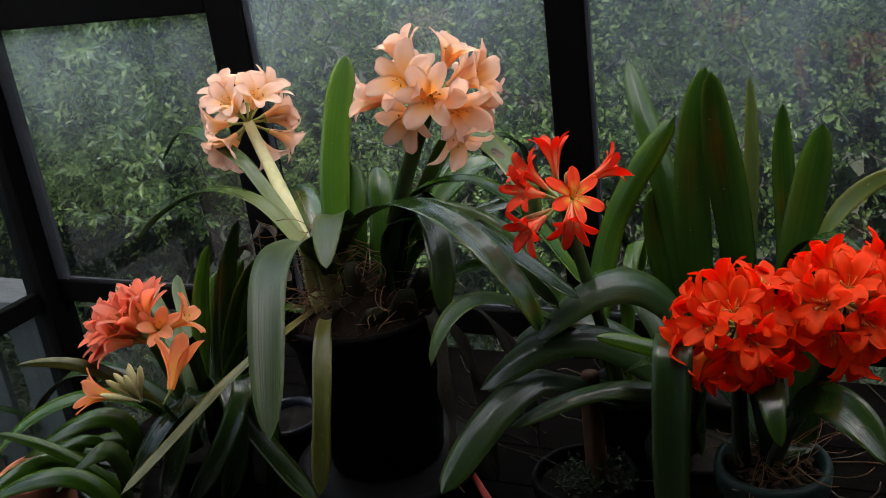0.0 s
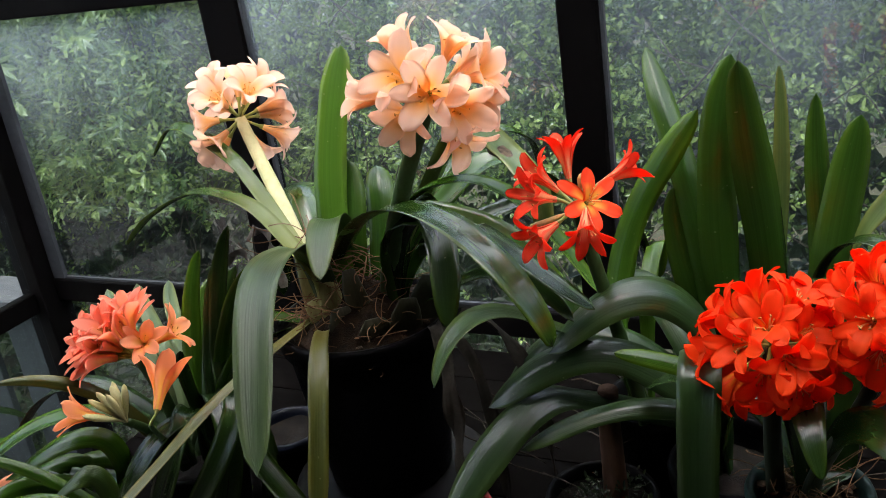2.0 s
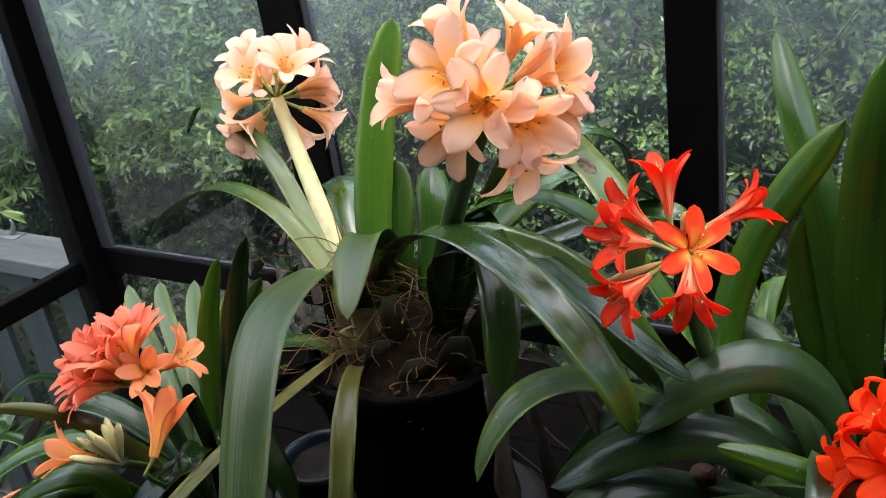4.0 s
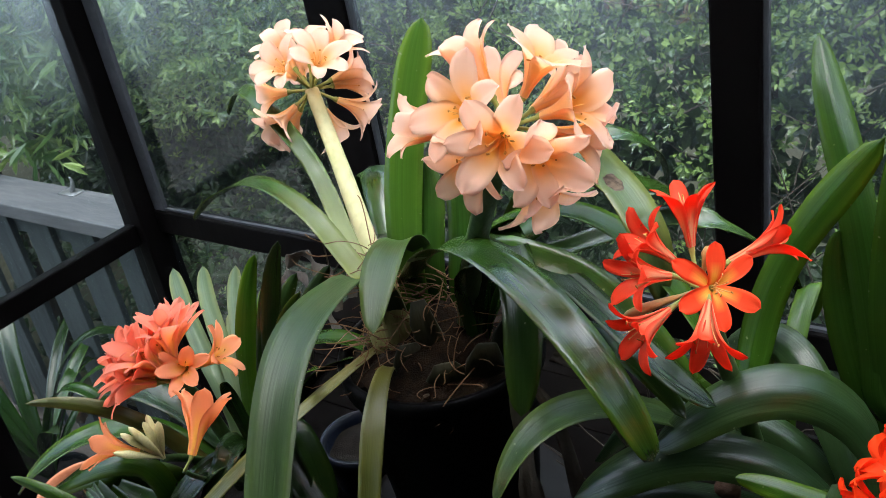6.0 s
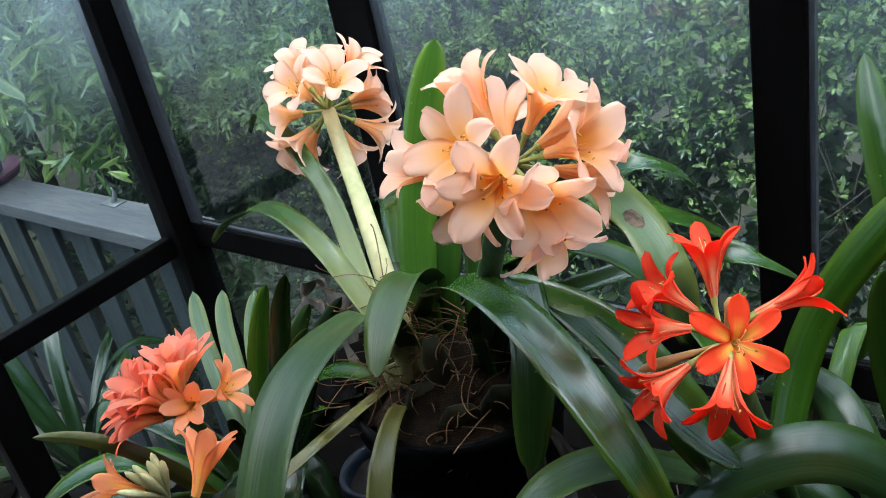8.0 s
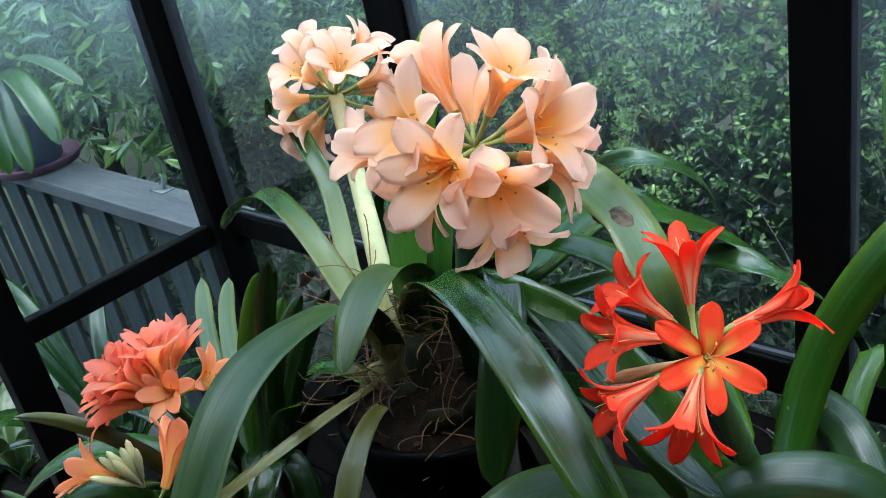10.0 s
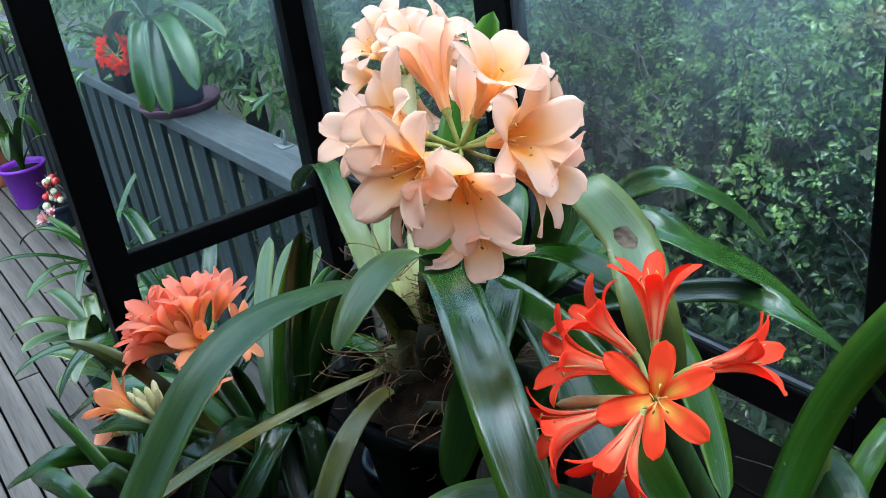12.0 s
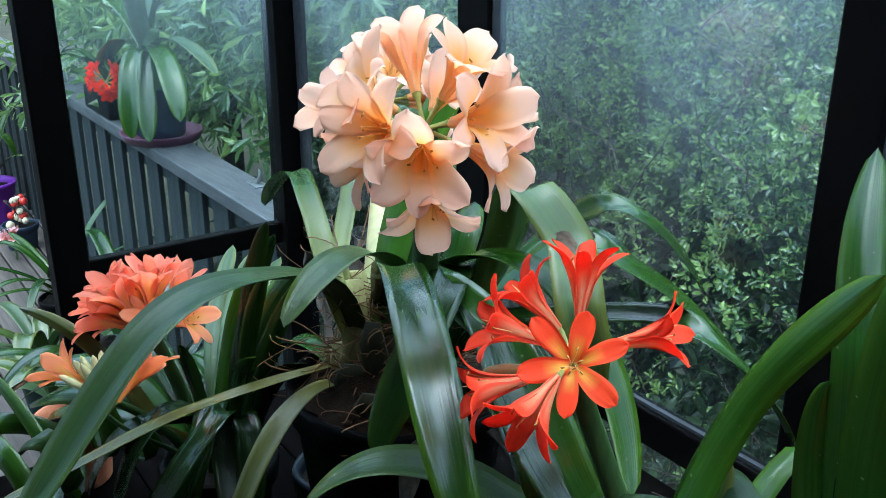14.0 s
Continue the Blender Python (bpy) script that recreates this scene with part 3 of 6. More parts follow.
def add_bud(plant, hub, direction, length, radius, material, pedicel=0.025, seed=0):
    bm = bmesh.new()
    d = Vector(direction).normalized()
    prof = [(0.0016, 0), (0.0016, pedicel * 0.7), (0.0026, pedicel), (radius * 0.7, pedicel + length * 0.2), (radius, pedicel + length * 0.6), (radius * 0.65, pedicel + length * 0.9), (0.0006, pedicel + length)]
    lathe(bm, prof, 10)
    ob = part("bud", bm, material, plant, "closed flower bud")
    ob.matrix_local = Matrix.LocRotScale(Vector(hub) - Vector(plant.location), d.to_track_quat("Z", "Y"), None)
    return ob


def add_stalk(plant, ctrl, r_base, r_top, material, flat=0.62, name="flower_stalk"):
    inv = Vector(plant.location)
    pts = bezier([Vector(c) - inv for c in ctrl], 14)
    bm = bmesh.new()
    radii = [((r_base + (r_top - r_base) * i / 14), (r_base + (r_top - r_base) * i / 14) * flat) for i in range(15)]
    tube(bm, pts, radii, 14)
    return part(name, bm, material, plant)


def pot(name, loc, r_top, r_bot, height, material, label, rim=0.012, soil_label="", saucer=0.0, saucer_mat=None, group=""):
    """A plastic or clay pot with a rolled rim, wall thickness and potting mix; loc is the centre of its base."""
    th = thing(name, loc, label, "plant pot", group)
    bm = bmesh.new()
    wall = 0.004
    prof = [(0.001, 0.0), (r_bot - 0.004, 0.0), (r_bot, 0.004)]
    for k in range(1, 6):
        s = k / 6
        prof.append((r_bot + (r_top - rim * 0.6 - r_bot) * s, 0.004 + (height - 0.034) * s))
    prof += [(r_top - rim * 0.6, height - 0.03), (r_top, height - 0.028), (r_top + 0.002, height - 0.006), (r_top, height), (r_top - wall - 0.002, height), (r_top - wall - 0.004, height - 0.01),
             (r_top - wall - 0.012, height - 0.035)]
    lathe(bm, prof, 48)
    part("body", bm, material, th)
    bm = bmesh.new()
    zs = height - 0.022
    _, rings = lathe(bm, [((r_top - 0.010) * s / 7 + 0.001, zs) for s in range(8)], 36)
    for ring in rings:
        for v in ring:
            v.co.z += 0.008 * noise.noise(v.co * 40 + Vector(loc) * 9) + 0.004
    part("potting_mix", bm, SOIL, th, "dark bark potting mix")
    if saucer:
        bm = bmesh.new()
        lathe(bm, [(0.001, -0.001), (saucer - 0.02, -0.001), (saucer, 0.022), (saucer + 0.004, 0.024), (saucer + 0.001, 0.018), (saucer - 0.018, -0.006), (0.001, -0.006)], 48)
        part("saucer", bm, saucer_mat or material, th)
    return th


ROOTS = []
for k in range(7):
    rr = random.Random(k + 50)
    rb_ = bmesh.new()
    ln = rr.uniform(0.03, 0.08)
    k1, k2 = [Vector((rr.uniform(-1, 1), rr.uniform(-1, 1), rr.uniform(-1, 1))) * ln * 0.3 for _ in range(2)]
    tube(rb_, bezier(((0, 0, 0), Vector((ln * 0.33, 0, 0)) + k1, Vector((ln * 0.66, 0, 0)) + k2, (ln, 0, 0)), 7), rr.uniform(0.0004, 0.0009), 5)
    ROOTS.append(mesh_of("root", rb_, ROOT))


def root_tangle(plant, centre, radius, count, seed, lift=0.03):
    """Dry fibres and bits of root lying over the crown."""
    rng = random.Random(seed)
    for _ in range(count):
        a, r = rng.uniform(0, 6.28), radius * rng.uniform(0.05, 0.9)
        p = Vector(centre) - Vector(plant.location) + Vector((math.cos(a) * r, math.sin(a) * r, rng.uniform(-0.003, lift)))
        ob = part("root", ROOTS[rng.randrange(7)], None, plant)
        ob.matrix_local = Matrix.LocRotScale(p, Euler((rng.uniform(0, 6.28), rng.uniform(-0.6, 0.6), rng.uniform(0, 6.28))), (1, 1, 1))


CHIPS = []
for k in range(5):
    rr = random.Random(k + 80)
    cb = bmesh.new()
    bmesh.ops.create_icosphere(cb, subdivisions=1, radius=0.0065)
    for vert in cb.verts:
        vert.co = Vector((vert.co.x * 1.4, vert.co.y * 0.8, vert.co.z * 0.45)) * rr.uniform(0.7, 1.2)
    CHIPS.append(mesh_of("bark_chip", cb, BARKCHIP, False))


def bark_bits(plant, centre, radius, count, seed):
    """Bits of bark lying on the potting mix round a crown."""
    rng = random.Random(seed)
    for _ in range(count):
        a, r = rng.uniform(0, 6.28), radius * math.sqrt(rng.random())
        ob = part("bark_chip", CHIPS[rng.randrange(5)], None, plant)
        s = rng.uniform(0.6, 1.2)
        ob.matrix_local = Matrix.LocRotScale(Vector(centre) - Vector(plant.location) + Vector((math.cos(a) * r, math.sin(a) * r, rng.uniform(-0.002, 0.004))), Euler((rng.uniform(-0.6, 0.6), rng.uniform(-0.6, 0.6), rng.uniform(0, 6.28))), (s, s, s))


def unit(a):
    return a / (np.linalg.norm(a, axis=-1, keepdims=True) + 1e-9)


def leaf_cloud(centres, normals, length, width, rng, spread=0.8, per=9, droop=0.2, stem=0.05, lift=0.35, scatter=0.45):
    """Many small pointed folded leaves in whorls round shoots: arrays of vertices and faces."""
    c = np.asarray(centres, float)
    n = len(c)
    ax = unit(np.asarray(normals, float) + rng.normal(0, scatter, (n, 3)) + np.array((0, 0, lift)))
    p1 = unit(np.cross(ax, (0.3, 0.2, 0.9)))
    p2 = np.cross(ax, p1)
    s = np.arange(per) / per
    a = np.arange(per) * 2.4 + rng.uniform(-0.4, 0.4, (n, per)) + rng.uniform(0, 6.28, (n, 1))
    out = p1[:, None] * np.cos(a)[..., None] + p2[:, None] * np.sin(a)[..., None]
    tilt = (0.35 + spread * (1 - s) + rng.uniform(-0.25, 0.25, (n, per)))[..., None]
    d = ax[:, None] * np.cos(tilt) + out * np.sin(tilt)
    d[..., 2] -= droop * rng.uniform(0.3, 1, (n, per))
    d = unit(d)
    sd = unit(np.cross(d, ax[:, None] + out * 0.01))
    nn = np.cross(sd, d)
    size = rng.uniform(0.7, 1.25, (n, 1))
    ln = (length * size * rng.uniform(0.75, 1.2, (n, per)) * (1 - 0.35 * s))[..., None]
    w = (width * size * rng.uniform(0.75, 1.2, (n, per)) * (1 - 0.3 * s))[..., None]
    o = c[:, None] + ax[:, None] * (stem * s)[None, :, None] + out * 0.004
    v = np.stack([o, o + d * ln * 0.32 + sd * w * 0.42 + nn * w * 0.12, o + d * ln * 0.7 + sd * w * 0.44 + nn * w * 0.12, o + d * ln - nn * 0.08 * ln,
                  o + d * ln * 0.7 - sd * w * 0.44 + nn * w * 0.12, o + d * ln * 0.32 - sd * w * 0.42 + nn * w * 0.12, o + d * ln * 0.55], axis=2).reshape(-1, 3)
    k = (np.arange(n * per) * 7)[:, None, None]
    f = (k + np.array([[0, 1, 6], [1, 2, 6], [2, 3, 6], [3, 4, 6], [4, 5, 6], [5, 0, 6]])).reshape(-1, 3)
    return v, f


def cloud_mesh(name, verts, faces, material):
    me = bpy.data.meshes.new(name)
    me.from_pydata(verts.tolist(), [], faces.tolist())
    me.materials.append(material)
    return me


# ---------------------------------------------------------------- large structure
structure("ground", boxed((-250, -250, -0.62), (250, 250, -0.5)), EARTH, "dark leafy garden soil below the deck", "ground")

YB, XL = 1.5, -1.84          # inner faces of the rear and side glazing
RAIL_T, RAIL_B = 1.003, 0.945


def glazing_bar(name, lo, hi, label, bevel=0.004):
    return structure(name, boxed(lo, hi, bevel), FRAME, label, "window frame")


glazing_bar("post_corner", (-1.885, 1.456, 0.0), (-1.815, 1.535, 2.2), "dark bronze aluminium corner post of the glazed porch")
glazing_bar("post_rear_1", (-1.195, 1.495, 0.0), (-1.109, 1.535, 2.2), "dark bronze aluminium upright between rear windows")
glazing_bar("post_rear_2", (-0.505, 1.495, 0.0), (-0.438, 1.535, 2.2), "dark bronze aluminium upright between rear windows")
glazing_bar("post_rear_3", (0.185, 1.495, 0.0), (0.255, 1.535, 2.2), "dark bronze aluminium upright between rear windows")
glazing_bar("post_rear_4", (0.87, 1.495, 0.0), (0.94, 1.535, 2.2), "dark bronze aluminium upright between rear windows")
glazing_bar("post_door", (-1.88, 0.938, 0.0), (-1.825, 1.01, 2.2), "dark bronze aluminium post beside the open doorway")
glazing_bar("post_door_far", (-1.88, -0.02, 0.0), (-1.825, 0.05, 2.2), "dark bronze aluminium post beside the open doorway")
bays = [(-1.815, -1.195), (-1.109, -0.505), (-0.438, 0.185), (0.255, 0.87), (0.94, 1.6)]
for i, (a, b) in enumerate(bays):
    n = i + 1
    glazing_bar(f"rail_rear_{n}", (a, 1.498, RAIL_B), (b, 1.532, RAIL_T), "dark aluminium middle rail of the rear window")
    glazing_bar(f"sill_rear_{n}", (a, 1.498, 0.04), (b, 1.532, 0.12), "dark aluminium bottom rail of the rear window")
    glazing_bar(f"head_rear_{n}", (a, 1.498, 2.12), (b, 1.532, 2.2), "dark aluminium head of the rear window")
    for z0, z1 in ((0.12, RAIL_B), (RAIL_T, 1.605 if i == 0 else 2.12)):
        g = structure(f"window_{n}_{'lower' if z0 < 0.5 else 'upper'}", boxed((a - 0.004, 1.514, z0 - 0.004), (b + 0.004, 1.518, z1 + 0.004)), GLASS_DUSTY if i == 1 else GLASS, "dusty clear glass pane with streaks, smears and painted glare haze", "window")
        g.visible_shadow = False
    structure(f"reveal_rear_{n}", boxed((a, 1.502, RAIL_T), (a + (0.036 if i == 0 else 0.007), 1.5135, 1.605 if i == 0 else 2.12), 0.001), FRAME_EDGE, "thin grey metal window bead", "trim")
    structure(f"bead_rear_{n}", boxed((a, 1.506, RAIL_T), (b, 1.5135, RAIL_T + 0.005)), FRAME_EDGE, "thin grey metal glazing bead", "trim")
glazing_bar("transom_rear", (-1.815, 1.496, 1.605), (-1.195, 1.534, 1.70), "dark aluminium top rail of the opening sash")
g = structure("window_top", boxed((-1.819, 1.514, 1.696), (-1.191, 1.518, 2.124)), GLASS, "dusty clear glass pane", "window")
g.visible_shadow = False
for y0, y1, tagname in ((1.01, 1.456, "near"), (-1.55, -0.02, "far")):
    glazing_bar(f"rail_side_{tagname}", (-1.868, y0, 0.932), (-1.838, y1, 0.983), "dark aluminium middle rail of the side window")
    glazing_bar(f"sill_side_{tagname}", (-1.868, y0, 0.04), (-1.838, y1, 0.12), "dark aluminium bottom rail of the side window")
    for z0, z1 in ((0.12, 0.932), (0.983, 2.12)):
        g = structure(f"window_side_{tagname}_{'lower' if z0 < 0.5 else 'upper'}", boxed((-1.855, y0 - 0.004, z0 - 0.004), (-1.851, y1 + 0.004, z1 + 0.004)), GLASS, "dusty clear glass side pane", "window")
        g.visible_shadow = False
glazing_bar("head_side", (-1.868, -1.55, 2.12), (-1.838, 1.456, 2.2), "dark aluminium head over the side windows and doorway")
# Unseen closing walls; the back one blocks light, both dark to cut reflections.
structure("blocking_wall_back", boxed((-1.9, -1.75, -0.1), (1.75, -1.6, 2.28)), UNSEEN_WALL, "unseen dark back wall, added to block light from behind", "wall")
structure("wall_end", boxed((1.6, -1.6, -0.1), (1.75, 1.53, 2.4)), UNSEEN_WALL, "unseen dark end wall, added to close the porch", "wall")
# Unseen ceiling added to block front light; its edge is tuned for that.
structure("ceiling", boxed((-2.0, -1.75, 2.28), (1.8, 0.61, 2.33)), BENCH, "unseen dark ceiling added to block light from the front", "ceiling")
structure("roof_light", boxed((-2.0, 0.61, 2.28), (1.8, 1.7, 2.286)), ROOFSHEET, "clear plastic sheet porch roof", "roof").visible_shadow = False
for i, x in enumerate((-1.85, -1.15, -0.47, 0.22, 0.9)):
    glazing_bar(f"rafter_{i + 1}", (x - 0.025, -1.6, 2.2), (x + 0.025, 1.53, 2.278), "dark roof rafter")


# ---------------------------------------------------------------- outdoors: hedge, tree, shrubs
def hedge_points(n, rng, x0, x1, y_face, z0, z1, bulge=0.35, thin=0.0):
    pts, nrm = [], []
    for _ in range(n):
        x, z = rng.uniform(x0, x1), rng.uniform(z0, z1)
        if thin and rng.random() > max(thin, (z - 0.45) / 0.85):
            continue
        b = noise.noise(Vector((x * 1.1, 3.3, z * 1.1))) * bulge + noise.noise(Vector((x * 3.1, 7.7, z * 3.1))) * bulge * 0.45
        depth = abs(rng.normal(0, 0.14))
        pts.append((x, y_face - b + depth, z))
        nrm.append((rng.normal(0, 0.25), -1.0, 0.35))
    return pts, nrm


rng_np = np.random.default_rng(5)
p = [(rng_np.uniform(-3.5, -2.3), rng_np.uniform(2.35, 2.7), rng_np.uniform(0.75, 2.4)) for _ in range(1500)]
v, f = leaf_cloud(p, [(0, -0.6, -0.1)] * len(p), 0.042, 0.016, rng_np, per=8, droop=0.4, stem=0.09, scatter=0.8)
tagged(new("garden_shrub", cloud_mesh("garden_shrub", v, f, TREE_LEAF)), "looser shrub with longer narrow leaves before the hedge", "shrub", kind="stuff")
p, nr = hedge_points(34000, rng_np, -3.6, 2.4, 2.75, -0.4, 2.3, thin=0.06)
v, f = leaf_cloud(p, nr, 0.029, 0.0145, rng_np, per=8, scatter=0.6, stem=0.04)
tagged(new("hedge", cloud_mesh("hedge", v, f, HEDGE)), "dense clipped evergreen hedge with small oval leaves", "hedge", kind="stuff")


def twigs(name, n, seed, x0, x1, y0, y1, z0, z1, ln, rad, label):
    rng = random.Random(seed)
    bm = bmesh.new()
    for _ in range(n):
        o = Vector((rng.uniform(x0, x1), rng.uniform(y0, y1), rng.uniform(z0, z1)))
        d = Vector((rng.uniform(-0.8, 0.8), rng.uniform(-0.5, 0.2), rng.uniform(0.1, 1))).normalized()
        l = rng.uniform(0.4, 1) * ln
        k = Vector((rng.uniform(-1, 1), rng.uniform(-1, 1), rng.uniform(-1, 1))) * l * 0.2
        pts = bezier((o, o + d * l * 0.35 + k, o + d * l * 0.7 - k, o + d * l), 6)
        r = rad * rng.uniform(0.5, 1.3)
        tube(bm, pts, [r * (1 - 0.12 * j) for j in range(7)], 5, cap=False)
    return tagged(new(name, mesh_of(name, bm, TWIG)), label, "twigs", kind="stuff")


twigs("hedge_twigs", 900, 3, -3.4, 3.0, 2.65, 3.1, -0.4, 1.8, 0.5, 0.003, "bare grey brown twigs inside the hedge")
bm = bmesh.new()
for k in range(14):
    x = -3.3 + 0.47 * k
    tube(bm, bezier(((x, 3.3, -0.5), (x + 0.1, 3.25, 0.5), (x - 0.15, 3.2, 1.4), (x + 0.1, 3.25, 2.0)), 8), [0.03 - 0.003 * j for j in range(9)], 8)
tagged(new("hedge_stems", mesh_of("hedge_stems", bm, BARK)), "dark upright stems inside the hedge", "stems", kind="stuff")
# far row of the same planting that closes the gaps, shade in its colour
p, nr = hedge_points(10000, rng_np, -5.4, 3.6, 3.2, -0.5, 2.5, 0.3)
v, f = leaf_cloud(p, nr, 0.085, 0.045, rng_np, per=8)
tagged(new("hedge_behind", cloud_mesh("hedge_behind", v, f, HEDGE_SHADED)), "inner foliage of the hedge with shade in its colour", "hedge", kind="stuff")

# low weedy growth under the windows, darkened in its colour for the shade there
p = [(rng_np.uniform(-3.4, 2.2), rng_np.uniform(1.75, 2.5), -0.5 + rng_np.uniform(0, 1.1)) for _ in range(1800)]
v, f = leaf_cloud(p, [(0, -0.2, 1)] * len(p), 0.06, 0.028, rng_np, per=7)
tagged(new("low_shrubs", cloud_mesh("low_shrubs", v, f, SHADE_LEAVES)), "low shrubs and weeds under the windows with shade in their colour", "shrubs", kind="stuff")
twigs("dead_twigs", 220, 9, -1.2, 1.2, 1.62, 2.3, -0.3, 0.8, 0.5, 0.0025, "dry bare twigs behind the lower window")


def tree(name, base, height, seed, label, leaf_len=0.10, leaf_w=0.026, n_shoot=3200, crown_r=(1.3, 0.9, 1.2)):
    rng = random.Random(seed)
    nrg = np.random.default_rng(seed)
    th = thing(name, base, label, "tree")
    bm = bmesh.new()
    fork = Vector((0.02, -0.02, height * 0.54))
    tube(bm, bezier(((0, 0, 0), (-0.10, 0, height * 0.18), (0.08, 0, height * 0.38), fork), 10), [0.072 - 0.003 * k for k in range(11)], 12)
    tips = []
    for k in range(9):
        a = k * 0.9 + rng.uniform(-0.3, 0.3)
        out = Vector((math.cos(a) * crown_r[0], math.sin(a) * crown_r[1], 0)) * rng.uniform(0.5, 0.95)
        end = Vector((0, 0, height * rng.uniform(0.6, 0.98))) + out
        mid = fork.lerp(end, 0.5) + Vector((rng.uniform(-0.2, 0.2), rng.uniform(-0.1, 0.1), rng.uniform(-0.15, 0.2)))
        if k < 2:
            mid = fork + Vector((-0.34 if k else 0.55, 0, 0.34))
        pts = bezier((fork - Vector((0, 0, 0.1)), fork.lerp(mid, 0.6), mid, end), 9)
        tube(bm, pts, [0.044 - 0.0040 * j for j in range(10)], 8)
        tips += pts[4:]
    part("trunk", bm, BARK, th)
    pts, nrm = [], []
    for _ in range(n_shoot):
        t0 = tips[rng.randrange(len(tips))]
        o = t0 + Vector((rng.gauss(0, 0.3), rng.gauss(0, 0.25), rng.gauss(-0.08, 0.36)))
        if o.z < fork.z - 0.25:
            continue
        pts.append(tuple(o))
        nrm.append((rng.gauss(0, 0.7), rng.gauss(-0.3, 0.6), -0.35))
    v, f = leaf_cloud(pts, nrm, leaf_len, leaf_w, nrg, spread=0.9, per=9, droop=0.55, stem=0.14)
    part("crown", cloud_mesh("crown", v, f, TREE_LEAF), None, th)
    return th


tree("peach_tree", (-4.20, 2.30, -0.5), 2.7, 21, "leafy garden tree with long narrow leaves and a dark trunk")
tree("peach_tree", (-6.1, 3.6, -0.5), 2.9, 22, "leafy garden tree with long narrow leaves and a dark trunk", n_shoot=2200)
p, nr = hedge_points(9000, rng_np, -11.5, -3.0, 4.6, -0.2, 2.6, 0.5, thin=0.45)
v, f = leaf_cloud(p, nr, 0.12, 0.05, rng_np, per=8)
tagged(new("far_shrubs", cloud_mesh("far_shrubs", v, f, TREE_LEAF)), "tall leafy shrubs at the end of the garden", "shrubs", kind="stuff")

# ---------------------------------------------------------------- deck railing and fence
rail_th = thing("deck_railing", (-2.0, 1.57, 0.0), "grey weathered timber deck railing with flat handrail", "railing")
part("handrail", boxed((-4.3, -0.07, 0.885), (0.075, 0.07, 0.928), 0.004), RAIL, rail_th, "wide flat pale grey handrail", smooth=False)
part("lower_rail", boxed((-4.3, -0.012, 0.80), (0.05, 0.03, 0.884), 0.003), BALUSTER, rail_th, smooth=False)
bal = mesh_of("baluster", boxed((-0.060, -0.032, 0.02), (0.060, -0.013, 0.884), 0.003), BALUSTER, False)
for k in range(21):
    part("baluster", bal, None, rail_th).location = (-0.04 - 0.203 * k, 0, 0.0)
hook = thing("handrail_bracket", (-2.33, 1.612, 0.928), "small rusty metal hook plate on the handrail", "bracket")
part("plate", boxed((-0.035, -0.02, 0.0), (0.035, 0.02, 0.004), 0.001), GALV, hook)
bm = bmesh.new()
tube(bm, bezier(((0.0, 0, 0.003), (0.012, 0, 0.02), (0.014, 0, 0.034), (0.008, 0, 0.046)), 8), [0.006, 0.0065, 0.007, 0.007, 0.006, 0.005, 0.004, 0.003, 0.002], 8)
part("hook", bm, GALV, hook).rotation_euler = (0, 0, 0.7)
fence = thing("garden_fence", (-6.4, 0.6, 0.0), "pale grey vertical board fence at the deck's end", "fence")
fb = mesh_of("fence_board", boxed((-0.01, -0.065, 0.0), (0.01, 0.065, 1.75), 0.003), FENCE, False)
for k in range(26):
    part("fence_board", fb, None, fence).location = (0.012 * (k % 2), 1.0 - 0.138 * k, 0)
part("fence_rail", boxed((-0.06, -2.6, 1.4), (-0.015, 1.1, 1.49)), FENCE, fence)


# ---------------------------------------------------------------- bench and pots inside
bench = thing("plant_bench", (-0.5, 1.08, 0.0), "dark slatted timber plant bench with shade put into its colour", "bench")
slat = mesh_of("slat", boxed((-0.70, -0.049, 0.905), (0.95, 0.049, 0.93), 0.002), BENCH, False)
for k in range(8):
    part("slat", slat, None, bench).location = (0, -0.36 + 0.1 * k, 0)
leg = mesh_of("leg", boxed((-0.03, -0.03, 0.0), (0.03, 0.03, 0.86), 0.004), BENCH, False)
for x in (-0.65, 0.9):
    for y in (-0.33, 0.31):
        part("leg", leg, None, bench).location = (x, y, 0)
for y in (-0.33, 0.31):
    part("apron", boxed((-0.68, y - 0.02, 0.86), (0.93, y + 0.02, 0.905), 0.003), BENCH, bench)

BIG = (-0.655, 1.035, 0.985)
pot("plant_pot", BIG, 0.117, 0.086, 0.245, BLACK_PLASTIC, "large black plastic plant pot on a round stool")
stool = thing("round_stool", (-0.655, 1.035, 0.93), "low round dark stool under the large pot, shade in its colour", "stool")
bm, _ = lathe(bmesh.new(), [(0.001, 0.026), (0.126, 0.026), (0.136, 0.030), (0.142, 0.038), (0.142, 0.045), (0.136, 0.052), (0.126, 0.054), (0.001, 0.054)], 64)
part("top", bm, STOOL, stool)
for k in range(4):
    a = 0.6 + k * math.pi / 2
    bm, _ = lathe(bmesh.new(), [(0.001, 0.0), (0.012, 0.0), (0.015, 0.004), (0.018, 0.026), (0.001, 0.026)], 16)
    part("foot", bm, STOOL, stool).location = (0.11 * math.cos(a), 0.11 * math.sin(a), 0)

